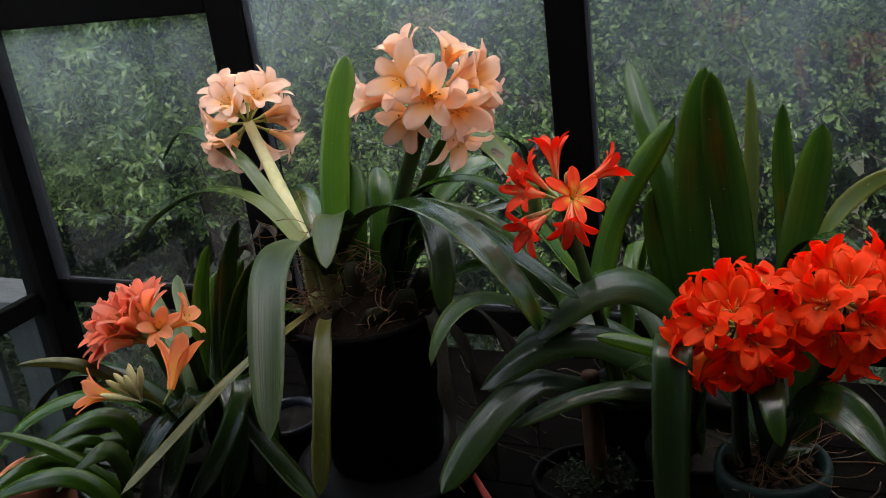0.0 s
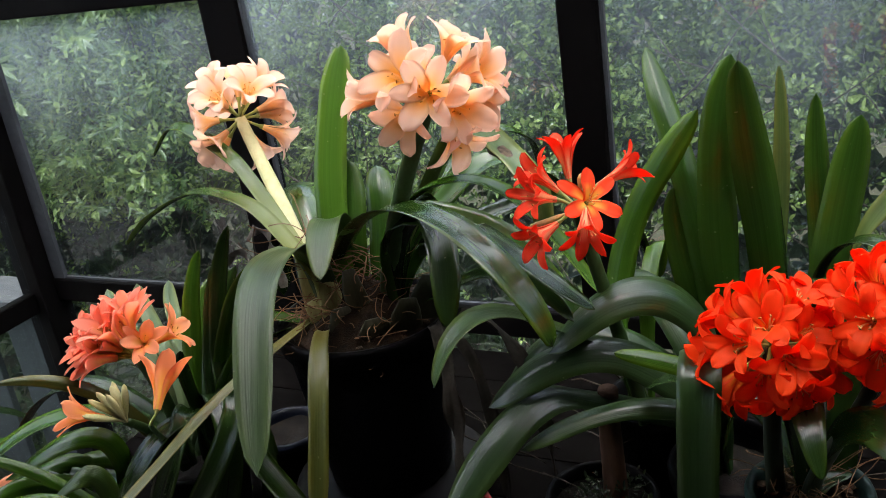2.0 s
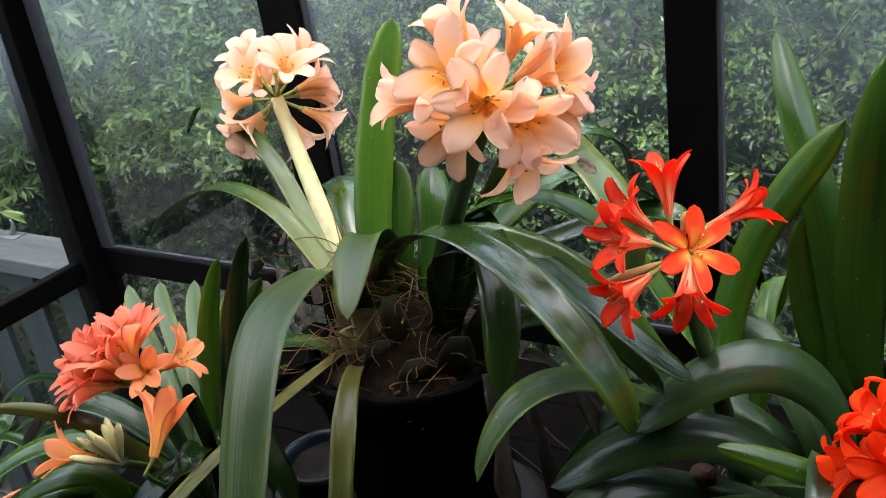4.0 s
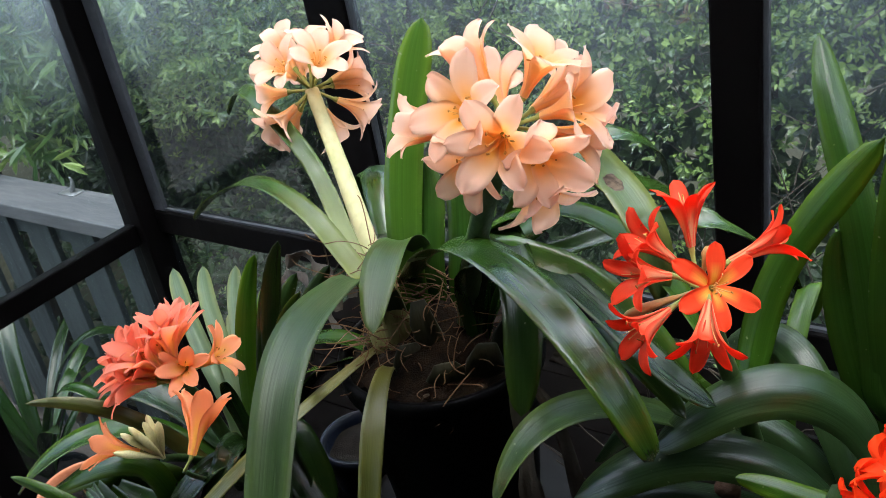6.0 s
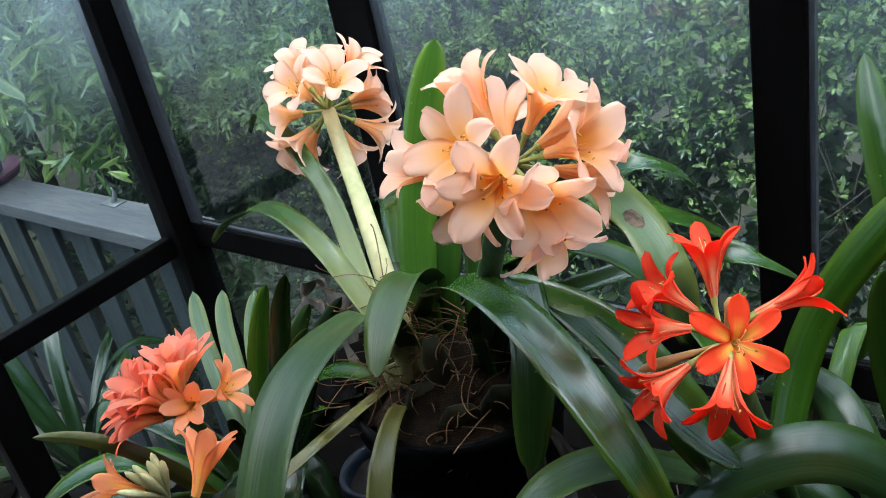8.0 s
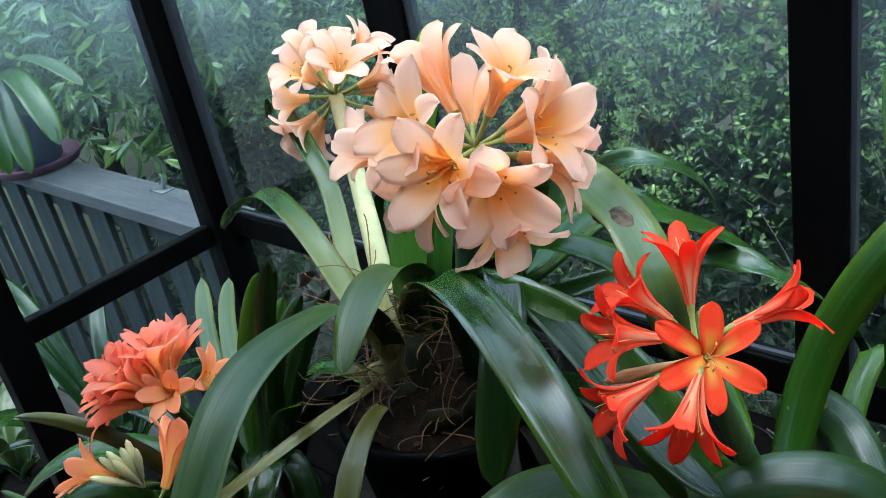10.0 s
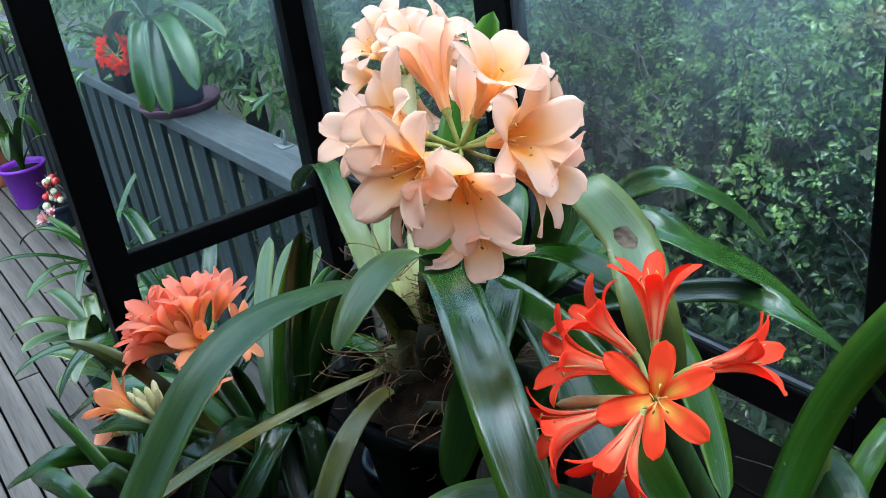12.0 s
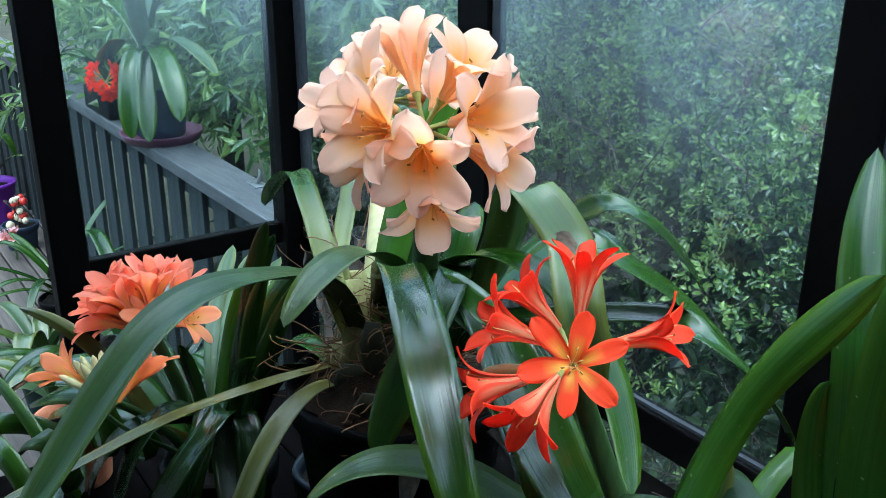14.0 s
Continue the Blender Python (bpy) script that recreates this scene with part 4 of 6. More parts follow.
# ---------------------------------------------------------------- the large peach clivia
peach = thing("peach_clivia", (-0.655, 1.035, 1.21), "tall peach flowering clivia with arching dark strap leaves", "clivia plant")
CROWN = (-0.67, 1.03, 1.19)
K1, K2 = (-0.70, 1.02, 1.19), (-0.60, 1.04, 1.19)
add_leaf(peach, ((-0.705, 0.985, 1.335), (-0.78, 1.003, 1.391), (-0.905, 1.049, 1.390), (-1.019, 1.076, 1.345), (-1.112, 1.097, 1.285)), 0.027, LEAF_PALE, root=K1, seed=1, base=0.75)
add_leaf(peach, ((-0.736, 1.013, 1.350), (-0.825, 1.079, 1.393), (-0.883, 1.104, 1.431), (-1.03, 1.18, 1.452), (-1.149, 1.24, 1.385)), 0.022, LEAF_PALE, root=K1, seed=2, twist=(0, -30), base=0.8)
add_leaf(peach, ((-0.745, 1.09, 1.30), (-0.79, 1.14, 1.348), (-0.838, 1.185, 1.357), (-0.875, 1.19, 1.32), (-0.885, 1.18, 1.27)), 0.042, LEAF_GLOSSY, root=K1, seed=18, side=(0.5, 0.6, 0.1))
add_leaf(peach, ((-0.668, 0.933, 1.363), (-0.615, 0.780, 1.411), (-0.611, 0.772, 1.380), (-0.536, 0.633, 1.271)), 0.044, LEAF_GREY, root=(-0.68, 1.0, 1.19), seed=3, base=0.6, tip=0.33)
add_leaf(peach, ((-0.665, 1.025, 1.360), (-0.645, 0.980, 1.398), (-0.625, 0.928, 1.386), (-0.604, 0.884, 1.349)), 0.039, LEAF_GREY, root=CROWN, seed=4, tip=0.3)
add_leaf(peach, ((-0.677, 1.033, 1.330), (-0.690, 1.06, 1.42), (-0.690, 1.112, 1.510), (-0.684, 1.145, 1.565)), 0.042, LEAF_BRIGHT, root=CROWN, side=(0.92, 0.38, 0), seed=5, fold=0.1)
add_leaf(peach, ((-0.658, 1.041, 1.291), (-0.655, 1.045, 1.36), (-0.660, 1.075, 1.385), (-0.671, 1.089, 1.425)), 0.034, LEAF_MID, root=CROWN, side=(0.92, 0.38, 0), seed=6)
add_leaf(peach, ((-0.623, 1.051, 1.277), (-0.625, 1.080, 1.36), (-0.635, 1.10, 1.40), (-0.655, 1.13, 1.405)), 0.038, LEAF_MID, root=K2, side=(0.92, 0.38, 0), seed=7)
add_leaf(peach, ((-0.686, 1.038, 1.287), (-0.527, 0.956, 1.524), (-0.332, 0.859, 1.359), (-0.338, 0.893, 1.282)), 0.039, LEAF_GLOSSY, root=K2, seed=8)
brown = add_leaf(peach, ((-0.600, 1.075, 1.30), (-0.540, 1.075, 1.40), (-0.475, 1.04, 1.478), (-0.432, 1.051, 1.446), (-0.392, 1.03, 1.405), (-0.395, 1.06, 1.32)), 0.040, LEAF_LIGHT, root=K2, seed=9, side=(0.35, 0.94, 0), label="leaf with a brown dry scar")
add_leaf(peach, ((-0.575, 1.13, 1.37), (-0.541, 1.160, 1.414), (-0.485, 1.152, 1.443), (-0.453, 1.171, 1.429), (-0.460, 1.222, 1.388), (-0.489, 1.303, 1.318)), 0.024, LEAF_GLOSSY, root=K2, side=(-0.8, 0.4, 0.0), seed=10, twist=(0, 30), tip=0.4)
add_leaf(peach, ((-0.56, 1.10, 1.35), (-0.495, 1.125, 1.406), (-0.440, 1.139, 1.396), (-0.423, 1.192, 1.355), (-0.395, 1.244, 1.298)), 0.042, LEAF_GLOSSY, root=K2, side=(-0.75, 0.45, 0.15), seed=11, base=0.4)
add_leaf(peach, ((-0.53, 1.10, 1.33), (-0.43, 1.165, 1.352), (-0.372, 1.17, 1.345), (-0.330, 1.20, 1.30), (-0.315, 1.246, 1.215)), 0.024, LEAF_GLOSSY, root=K2, side=(-0.8, 0.32, 0.28), seed=12)
add_leaf(peach, ((-0.540, 1.021, 1.394), (-0.471, 0.952, 1.388), (-0.461, 0.914, 1.356), (-0.452, 0.883, 1.300)), 0.036, LEAF_DARK, root=K2, seed=13)
add_leaf(peach, ((-0.493, 1.006, 1.379), (-0.412, 0.981, 1.362), (-0.358, 0.939, 1.334), (-0.311, 0.963, 1.293)), 0.031, LEAF_DARK, root=K2, seed=14)
add_leaf(peach, ((-0.530, 1.03, 1.405), (-0.442, 1.056, 1.440), (-0.410, 1.102, 1.336), (-0.323, 1.028, 1.278)), 0.031, LEAF, root=K2, seed=15)
add_leaf(peach, ((-0.682, 0.980, 1.226), (-0.650, 0.916, 1.267), (-0.596, 0.834, 1.243), (-0.623, 0.806, 1.066)), 0.025, LEAF_YELLOW, root=(-0.69, 1.0, 1.195), seed=16)
add_leaf(peach, ((-0.706, 0.985, 1.237), (-0.733, 0.776, 1.229), (-0.765, 0.782, 1.180), (-0.789, 0.653, 1.148)), 0.019, LEAF_YELLOW, root=(-0.69, 1.0, 1.2), seed=17)
# dry scar on the leaf
bm = bmesh.new()
bmesh.ops.create_icosphere(bm, subdivisions=4, radius=0.015)
for vert in bm.verts:
    vert.co = Vector((vert.co.x * 1.6, vert.co.y * 1.15, vert.co.z * 0.10)) * (1 + 0.5 * noise.noise(vert.co * 110) + 0.25 * noise.noise(vert.co * 330))
scar = part("scar", bm, BROWN_SCAR, brown, "brown dry patch")
tan8, side8 = Vector((0.083, -0.01, -0.073)).normalized(), Vector((0.35, 0.94, 0)).normalized()
nor8 = side8.cross(tan8).normalized()
if nor8.z < 0:
    nor8 = -nor8
frame8 = Matrix((tan8, nor8.cross(tan8), nor8)).transposed().to_4x4()
at8 = glide(((-0.600, 1.075, 1.30), (-0.540, 1.075, 1.40), (-0.475, 1.04, 1.478), (-0.432, 1.051, 1.446), (-0.392, 1.03, 1.405), (-0.395, 1.06, 1.32)), 20)[12]
scar.matrix_local = Matrix.Translation(at8 + nor8 * 0.001 - peach.location) @ frame8
# stalks and sheaths
add_stalk(peach, ((-0.735, 1.045, 1.22), (-0.745, 1.06, 1.32), (-0.82, 1.115, 1.375), (-0.896, 1.171, 1.464)), 0.0140, 0.0088, STALK_PALE)
add_stalk(peach, ((-0.625, 1.045, 1.20), (-0.605, 1.035, 1.33), (-0.53, 0.983, 1.44), (-0.455, 0.932, 1.547)), 0.0140, 0.0095, STALK)
for a, b, r in (((-0.705, 1.02, 1.17), (-0.722, 1.022, 1.33), 0.022), ((-0.672, 0.995, 1.18), (-0.70, 0.99, 1.265), 0.021), ((-0.665, 0.99, 1.225), (-0.692, 1.004, 1.335), 0.017)):
    a, b = Vector(a) - peach.location, Vector(b) - peach.location
    part("leaf_sheath", tube(bmesh.new(), [a, a.lerp(b, 0.35), a.lerp(b, 0.7), b], [(r, r * 0.45), (r * 0.95, r * 0.42), (r * 0.8, r * 0.35), (r * 0.6, r * 0.25)], 16), SHEATH, peach, "pale green and brown leaf base")
bm = bmesh.new()
_, rings = lathe(bm, [(0.001, 0.058), (0.02, 0.055), (0.04, 0.042), (0.058, 0.027), (0.075, 0.012), (0.095, 0.004), (0.104, -0.004)][::-1], 40)
for ring in rings:
    for vert in ring:
        vert.co *= 1 + 0.22 * noise.noise(vert.co * 55) + 0.12 * noise.noise(vert.co * 160)
part("root_mass", bm, ROOT_MASS, peach, "dark fibrous mound of roots and bark").location = (0.0, 0.0, 0.012)
for a, b, r in (((-0.645, 0.985, 1.20), (-0.650, 0.975, 1.265), 0.024), ((-0.610, 0.99, 1.20), (-0.600, 0.972, 1.255), 0.027), ((-0.585, 1.01, 1.20), (-0.560, 0.995, 1.275), 0.024),
                ((-0.630, 1.0, 1.22), (-0.640, 0.995, 1.31), 0.017), ((-0.575, 1.04, 1.20), (-0.545, 1.035, 1.29), 0.026)):
    a, b = Vector(a) - peach.location, Vector(b) - peach.location
    part("old_leaf_base", tube(bmesh.new(), [a, a.lerp(b, 0.35), a.lerp(b, 0.75) + Vector((0, -0.004, 0)), b], [(r, r * 0.35), (r * 0.95, r * 0.3), (r * 0.8, r * 0.2), (r * 0.45, r * 0.08)], 16), OLD_SHEATH, peach, "dark withered leaf base")
for spot, rad, count, up, sd in (((-0.712, 0.985, 1.225), 0.022, 44, 0.04, 21), ((-0.70, 1.01, 1.30), 0.03, 34, 0.055, 22), ((-0.60, 0.975, 1.235), 0.045, 14, 0.03, 23)):
    root_tangle(peach, spot, rad, count, sd, lift=up)
for rad, count, up, sd in ((0.09, 70, 0.03, 4), (0.06, 90, 0.075, 5), (0.035, 60, 0.10, 6)):
    root_tangle(peach, (-0.655, 1.03, 1.222), rad, count, sd, lift=up)
bark_bits(peach, (-0.655, 1.03, 1.222), 0.10, 80, 14)

K_PEACH = flower_kind(PEACH, 0.062, 0.0122, 0.0098, 46, 26, seed=1, pedicel=0.026, blunt=2.6, outside=PEACH_OUT)
K_TRUMP = flower_kind(PEACH, 0.066, 0.0124, 0.0098, 22, 48, seed=5, pedicel=0.026, tube_to=0.26, blunt=2.7, outside=PEACH_OUT)
HUB1 = (-0.455, 0.932, 1.547)
for i, (kind, d, size) in enumerate((
        (K_PEACH, (0.40, -0.89, 0.20), 1.0), (K_PEACH, (0.80, -0.58, -0.10), 1.0), (K_PEACH, (0.60, -0.32, -0.74), 1.0), (K_PEACH, (-0.15, -0.95, -0.27), 0.96),
        (K_PEACH, (-0.20, -0.80, 0.56), 1.06), (K_TRUMP, (-0.85, -0.48, 0.10), 0.95), (K_TRUMP, (-0.52, 0.10, 0.85), 1.02),
        (K_PEACH, (0.46, 0.24, 0.86), 1.0), (K_TRUMP, (0.40, 0.88, 0.25), 0.95), (K_PEACH, (0.91, 0.12, 0.30), 1.0), (K_PEACH, (0.86, 0.42, -0.25), 0.96),
        (K_TRUMP, (-0.60, 0.70, 0.30), 0.9))):
    add_flower(peach, kind, HUB1, d, 30 + i, size)
K_PALE = flower_kind(PEACH_PALE, 0.054, 0.0114, 0.0090, 44, 36, seed=60, pedicel=0.026, blunt=2.7, outside=PEACH_OUT)
HUB2 = (-0.896, 1.171, 1.464)
for i, d in enumerate(((-0.05, -0.67, 0.74), (0.60, -0.22, 0.76), (0.60, 0.80, -0.08), (0.77, 0.38, -0.50), (-0.72, -0.68, 0.11), (-0.15, -0.92, -0.35), (0.45, 0.05, -0.89),
                       (-0.11, 0.38, 0.92), (0.33, 0.64, 0.69), (0.64, 0.74, 0.21), (-0.65, 0.10, 0.70), (-0.75, 0.45, 0.25), (-0.55, -0.30, -0.75))):
    add_flower(peach, K_PALE, HUB2, d, 60 + i, 1.15)

# ---------------------------------------------------------------- the slender scarlet flower
red = thing("scarlet_clivia", (-0.29, 1.06, 1.08), "scarlet flowering clivia with slender trumpet flowers", "clivia plant")
pot("plant_pot", (-0.29, 1.125, 0.93), 0.065, 0.05, 0.16, BLACK_PLASTIC, "small black plastic plant pot under dark leaves")
add_stalk(red, ((-0.29, 1.06, 1.09), (-0.30, 1.03, 1.22), (-0.317, 0.985, 1.34), (-0.316, 0.952, 1.415)), 0.0095, 0.0075, STALK)
add_leaf(red, ((-0.324, 1.079, 1.220), (-0.330, 1.142, 1.308), (-0.301, 1.127, 1.364), (-0.229, 1.155, 1.462)), 0.034, LEAF, root=(-0.30, 1.06, 1.09), base=0.4, seed=20, side=(0.92, -0.2, -0.3))
add_leaf(red, ((-0.328, 1.100, 1.203), (-0.319, 1.113, 1.218), (-0.318, 1.127, 1.242), (-0.323, 1.140, 1.273)), 0.022, LEAF_LIGHT, root=(-0.29, 1.07, 1.09), seed=21, side=(0.92, 0.38, 0))
K_RED = flower_kind(RED, 0.066, 0.0080, 0.0066, 30, 38, seed=90, pedicel=0.034, stamen=0.62, blunt=2.1, tube_to=0.28)
K_STAR = flower_kind(STAR, 0.050, 0.0102, 0.0090, 46, 10, seed=95, pedicel=0.034, stamen=0.55, blunt=2.4, tube_to=0.02, flare=34, claw=0.55)
HUB3 = (-0.316, 0.952, 1.415)
add_led_flower(red, K_STAR, HUB3, (-0.303, 0.941, 1.425), (-0.284, 0.922, 1.441), 90, 0.76)
for i, (base, mouth) in enumerate((((-0.328, 0.968, 1.442), (-0.334, 0.976, 1.481)), ((-0.297, 0.966, 1.435), (-0.262, 0.990, 1.452)), ((-0.339, 0.960, 1.431), (-0.364, 0.941, 1.463)),
                                   ((-0.337, 0.945, 1.427), (-0.360, 0.906, 1.446)), ((-0.333, 0.930, 1.406), (-0.352, 0.885, 1.402)), ((-0.300, 0.925, 1.423), (-0.290, 0.888, 1.408)))):
    add_led_flower(red, K_RED, HUB3, base, mouth, 92 + i, 0.88)
add_bud(red, HUB3, (-0.80, -0.52, -0.24), 0.040, 0.0046, BUD_RED, 0.022)
add_bud(red, HUB3, (0.17, 0.10, 0.97), 0.016, 0.0045, BUD_RED, 0.022)

add_leaf(red, ((-0.300, 1.20, 1.27), (-0.30, 1.22, 1.275), (-0.30, 1.235, 1.25), (-0.305, 1.24, 1.205)), 0.022, LEAF_BRIGHT, root=(-0.29, 1.10, 1.09), seed=23, side=(0.8, 0.5, 0.2), base=0.3, label="small leaf yellowing at its tip")

# ---------------------------------------------------------------- coral clivia at the side
coral = thing("coral_clivia", (-0.90, 0.90, 1.03), "coral flowering clivia with pale upright leaves", "clivia plant")
pot("plant_pot", (-0.90, 0.92, 0.93), 0.072, 0.056, 0.115, BLACK_PLASTIC, "black plastic plant pot hidden by leaves")
FACE_LEFT = (0.25, 0.75, 0.6)
for i, (ctrl, w, mt) in enumerate((
        (((-0.93, 0.93, 1.12), (-0.945, 0.935, 1.18), (-1.07, 1.00, 1.20), (-1.138, 1.055, 1.225)), 0.024, LEAF_DUSTY),
        (((-0.91, 0.93, 1.12), (-0.92, 0.95, 1.19), (-1.02, 1.00, 1.22), (-1.082, 1.065, 1.233)), 0.023, LEAF_DUSTY),
        (((-0.89, 0.94, 1.12), (-0.90, 0.96, 1.19), (-0.97, 1.00, 1.22), (-1.03, 1.08, 1.235)), 0.022, LEAF_DUSTY),
        (((-0.886, 0.840, 1.132), (-0.904, 0.807, 1.218), (-0.948, 0.773, 1.257), (-1.018, 0.740, 1.250)), 0.020, LEAF_YELLOW),
        (((-0.92, 0.87, 1.10), (-0.98, 0.84, 1.18), (-1.05, 0.78, 1.17), (-1.10, 0.72, 1.10)), 0.044, LEAF),
        (((-0.93, 0.90, 1.10), (-1.02, 0.88, 1.20), (-1.10, 0.87, 1.17), (-1.17, 0.86, 1.08)), 0.042, LEAF_DARK))):
    add_leaf(coral, ctrl, w, mt, root=(-0.90, 0.90, 1.04), seed=40 + i, tip=0.55 if i == 3 else 0.2, side=(0.75, 0.66, 0) if i < 3 else FACE_LEFT if i == 3 else None)
for i, (tx, ty, tz, w) in enumerate(((-0.87, 0.99, 1.33, 0.026), (-0.80, 0.97, 1.36, 0.022), (-0.775, 0.95, 1.385, 0.024), (-0.74, 0.93, 1.34, 0.020), (-0.83, 1.01, 1.30, 0.026), (-0.76, 1.0, 1.33, 0.024),
                                     (-0.71, 0.90, 1.27, 0.020), (-0.72, 0.96, 1.24, 0.022), (-0.82, 0.86, 1.25, 0.018), (-0.90, 1.03, 1.27, 0.026))):
    o, e = Vector((-0.865 + 0.012 * (i % 3), 0.90 + 0.012 * (i % 4), 1.05)), Vector((tx, ty, tz))
    add_leaf(coral, (o, o.lerp(e, 0.3) + Vector((-0.015, 0, 0.05)), o.lerp(e, 0.7) + Vector((-0.015, 0, 0.035)), e), w, (LEAF_DARK, LEAF)[i % 3 == 0], seed=540 + i, side=(0.75, 0.66, 0), twist=(-20 + 9 * i % 50, 25 - 7 * i % 40), tip=0.35)
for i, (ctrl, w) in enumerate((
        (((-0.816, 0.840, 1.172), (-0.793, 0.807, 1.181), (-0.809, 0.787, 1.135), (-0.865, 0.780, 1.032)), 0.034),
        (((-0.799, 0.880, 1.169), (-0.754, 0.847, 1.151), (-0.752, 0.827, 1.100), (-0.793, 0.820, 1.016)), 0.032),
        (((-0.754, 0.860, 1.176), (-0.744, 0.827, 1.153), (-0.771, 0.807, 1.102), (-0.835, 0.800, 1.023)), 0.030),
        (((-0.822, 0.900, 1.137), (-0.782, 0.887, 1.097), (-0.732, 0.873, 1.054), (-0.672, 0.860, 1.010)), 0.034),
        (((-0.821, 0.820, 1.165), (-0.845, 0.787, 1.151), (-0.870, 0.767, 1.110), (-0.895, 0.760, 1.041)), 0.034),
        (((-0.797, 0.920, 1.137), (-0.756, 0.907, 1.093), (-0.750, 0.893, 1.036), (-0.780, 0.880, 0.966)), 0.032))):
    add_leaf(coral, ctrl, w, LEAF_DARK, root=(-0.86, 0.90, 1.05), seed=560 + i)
HUB4 = (-0.884, 0.850, 1.241)
add_stalk(coral, ((-0.90, 0.90, 1.04), (-0.89, 0.89, 1.12), (-0.88, 0.87, 1.19), HUB4), 0.010, 0.008, STALK)
K_CORAL = flower_kind(CORAL, 0.056, 0.0082, 0.0064, 30, 34, seed=120, pedicel=0.022, blunt=1.9)
K_APR = flower_kind(APRICOT, 0.056, 0.0100, 0.0078, 40, 26, seed=130, pedicel=0.022, blunt=1.9)
K_TRUMPET = flower_kind(APRICOT, 0.062, 0.0098, 0.0078, 22, 40, 1, seed=135, pedicel=0.02, blunt=1.9)
K_UP = flower_kind(CORAL, 0.058, 0.0090, 0.0072, 16, 14, 1, seed=137, pedicel=0.022, blunt=1.9)
for i, d in enumerate(((-0.85, -0.3, 0.4), (-0.75, -0.5, 0.45), (-0.6, -0.65, 0.5), (-0.5, -0.3, 0.8), (-0.3, -0.6, 0.7), (-0.2, -0.2, 0.95), (-0.05, -0.5, 0.85), (-0.9, 0.0, 0.45),
                       (-0.6, 0.2, 0.75), (-0.3, 0.3, 0.9), (0.0, 0.1, 1.0), (-0.95, -0.2, 0.2), (-0.8, -0.6, 0.2), (-0.45, -0.8, 0.35), (-0.7, -0.05, 0.7))):
    add_flower(coral, K_CORAL, HUB4, d, 120 + i, 1.16)
HUB5 = (-0.862, 0.786, 1.188)
add_stalk(coral, ((-0.90, 0.89, 1.04), (-0.89, 0.87, 1.10), (-0.88, 0.83, 1.15), HUB5), 0.008, 0.006, STALK)
add_led_flower(coral, K_TRUMPET, (-0.812, 0.775, 1.197), (-0.805, 0.785, 1.213), (-0.817, 0.836, 1.262), 150, 1.2)
add_stalk(coral, ((-0.885, 0.88, 1.06), (-0.86, 0.85, 1.11), (-0.825, 0.80, 1.15), (-0.812, 0.775, 1.197)), 0.005, 0.003, STALK)
add_led_flower(coral, K_UP, HUB4, (-0.945, 0.893, 1.240), (-0.935, 0.915, 1.288), 152, 1.1)
add_led_flower(coral, K_APR, HUB4, (-0.874, 0.858, 1.256), (-0.853, 0.838, 1.275), 153, 0.9)
add_led_flower(coral, K_APR, HUB4, (-0.866, 0.872, 1.253), (-0.834, 0.894, 1.270), 154, 1.0)
add_flower(coral, K_APR, HUB5, (-0.70, -0.45, 0.38), 151, 1.05)
for i, d in enumerate(((-0.55, -0.35, 0.7), (-0.35, -0.25, 0.85), (-0.05, -0.1, 0.98), (0.05, -0.35, 0.9), (-0.45, -0.6, 0.45), (0.2, 0.05, 0.95), (-0.2, 0.1, 0.95))):
    add_bud(coral, HUB5, d, 0.040, 0.0048, BUD, 0.014)

FACE = (0.0, 0.8, 0.6)
# ---------------------------------------------------------------- vermilion clivia in a green pot
verm = thing("vermilion_clivia", (-0.085, 0.90, 1.12), "vermilion clivia with two crowded round flower heads", "clivia plant")
pot("plant_pot", (-0.088, 0.905, 0.975), 0.060, 0.045, 0.165, GREEN_PLASTIC, "dark green plastic plant pot with bark mix")
block = thing("pot_stand", (-0.10, 0.90, 0.93), "round tan clay pot stand on the bench", "pot stand")
bm, _ = lathe(bmesh.new(), [(0.001, 0.0), (0.10, 0.0), (0.105, 0.006), (0.105, 0.038), (0.10, 0.045), (0.001, 0.045)], 40)
part("stand", bm, TAN, block)
K_VERM = flower_kind(ORANGE_RED, 0.047, 0.0090, 0.0072, 44, 40, seed=160, pedicel=0.030, blunt=2.6)
rngd = random.Random(77)
for hub, n, sd in (((-0.122, 0.900, 1.300), 27, 170), ((-0.022, 0.918, 1.325), 25, 200)):
    add_stalk(verm, ((-0.10 + (hub[0] + 0.06) * 0.3, 0.91, 1.12), (-0.10 + (hub[0] + 0.06) * 0.4, 0.91, 1.18), (hub[0], 0.91, 1.24), hub), 0.011, 0.009, STALK_DARK)
    for i in range(n):
        z = 0.95 - 1.9 * (i + 0.5) / n
        a = i * 2.399963 + rngd.uniform(-0.2, 0.2)
        r = math.sqrt(1 - z * z)
        add_flower(verm, K_VERM, hub, (r * math.cos(a), r * math.sin(a), z), sd + i, 1.0)
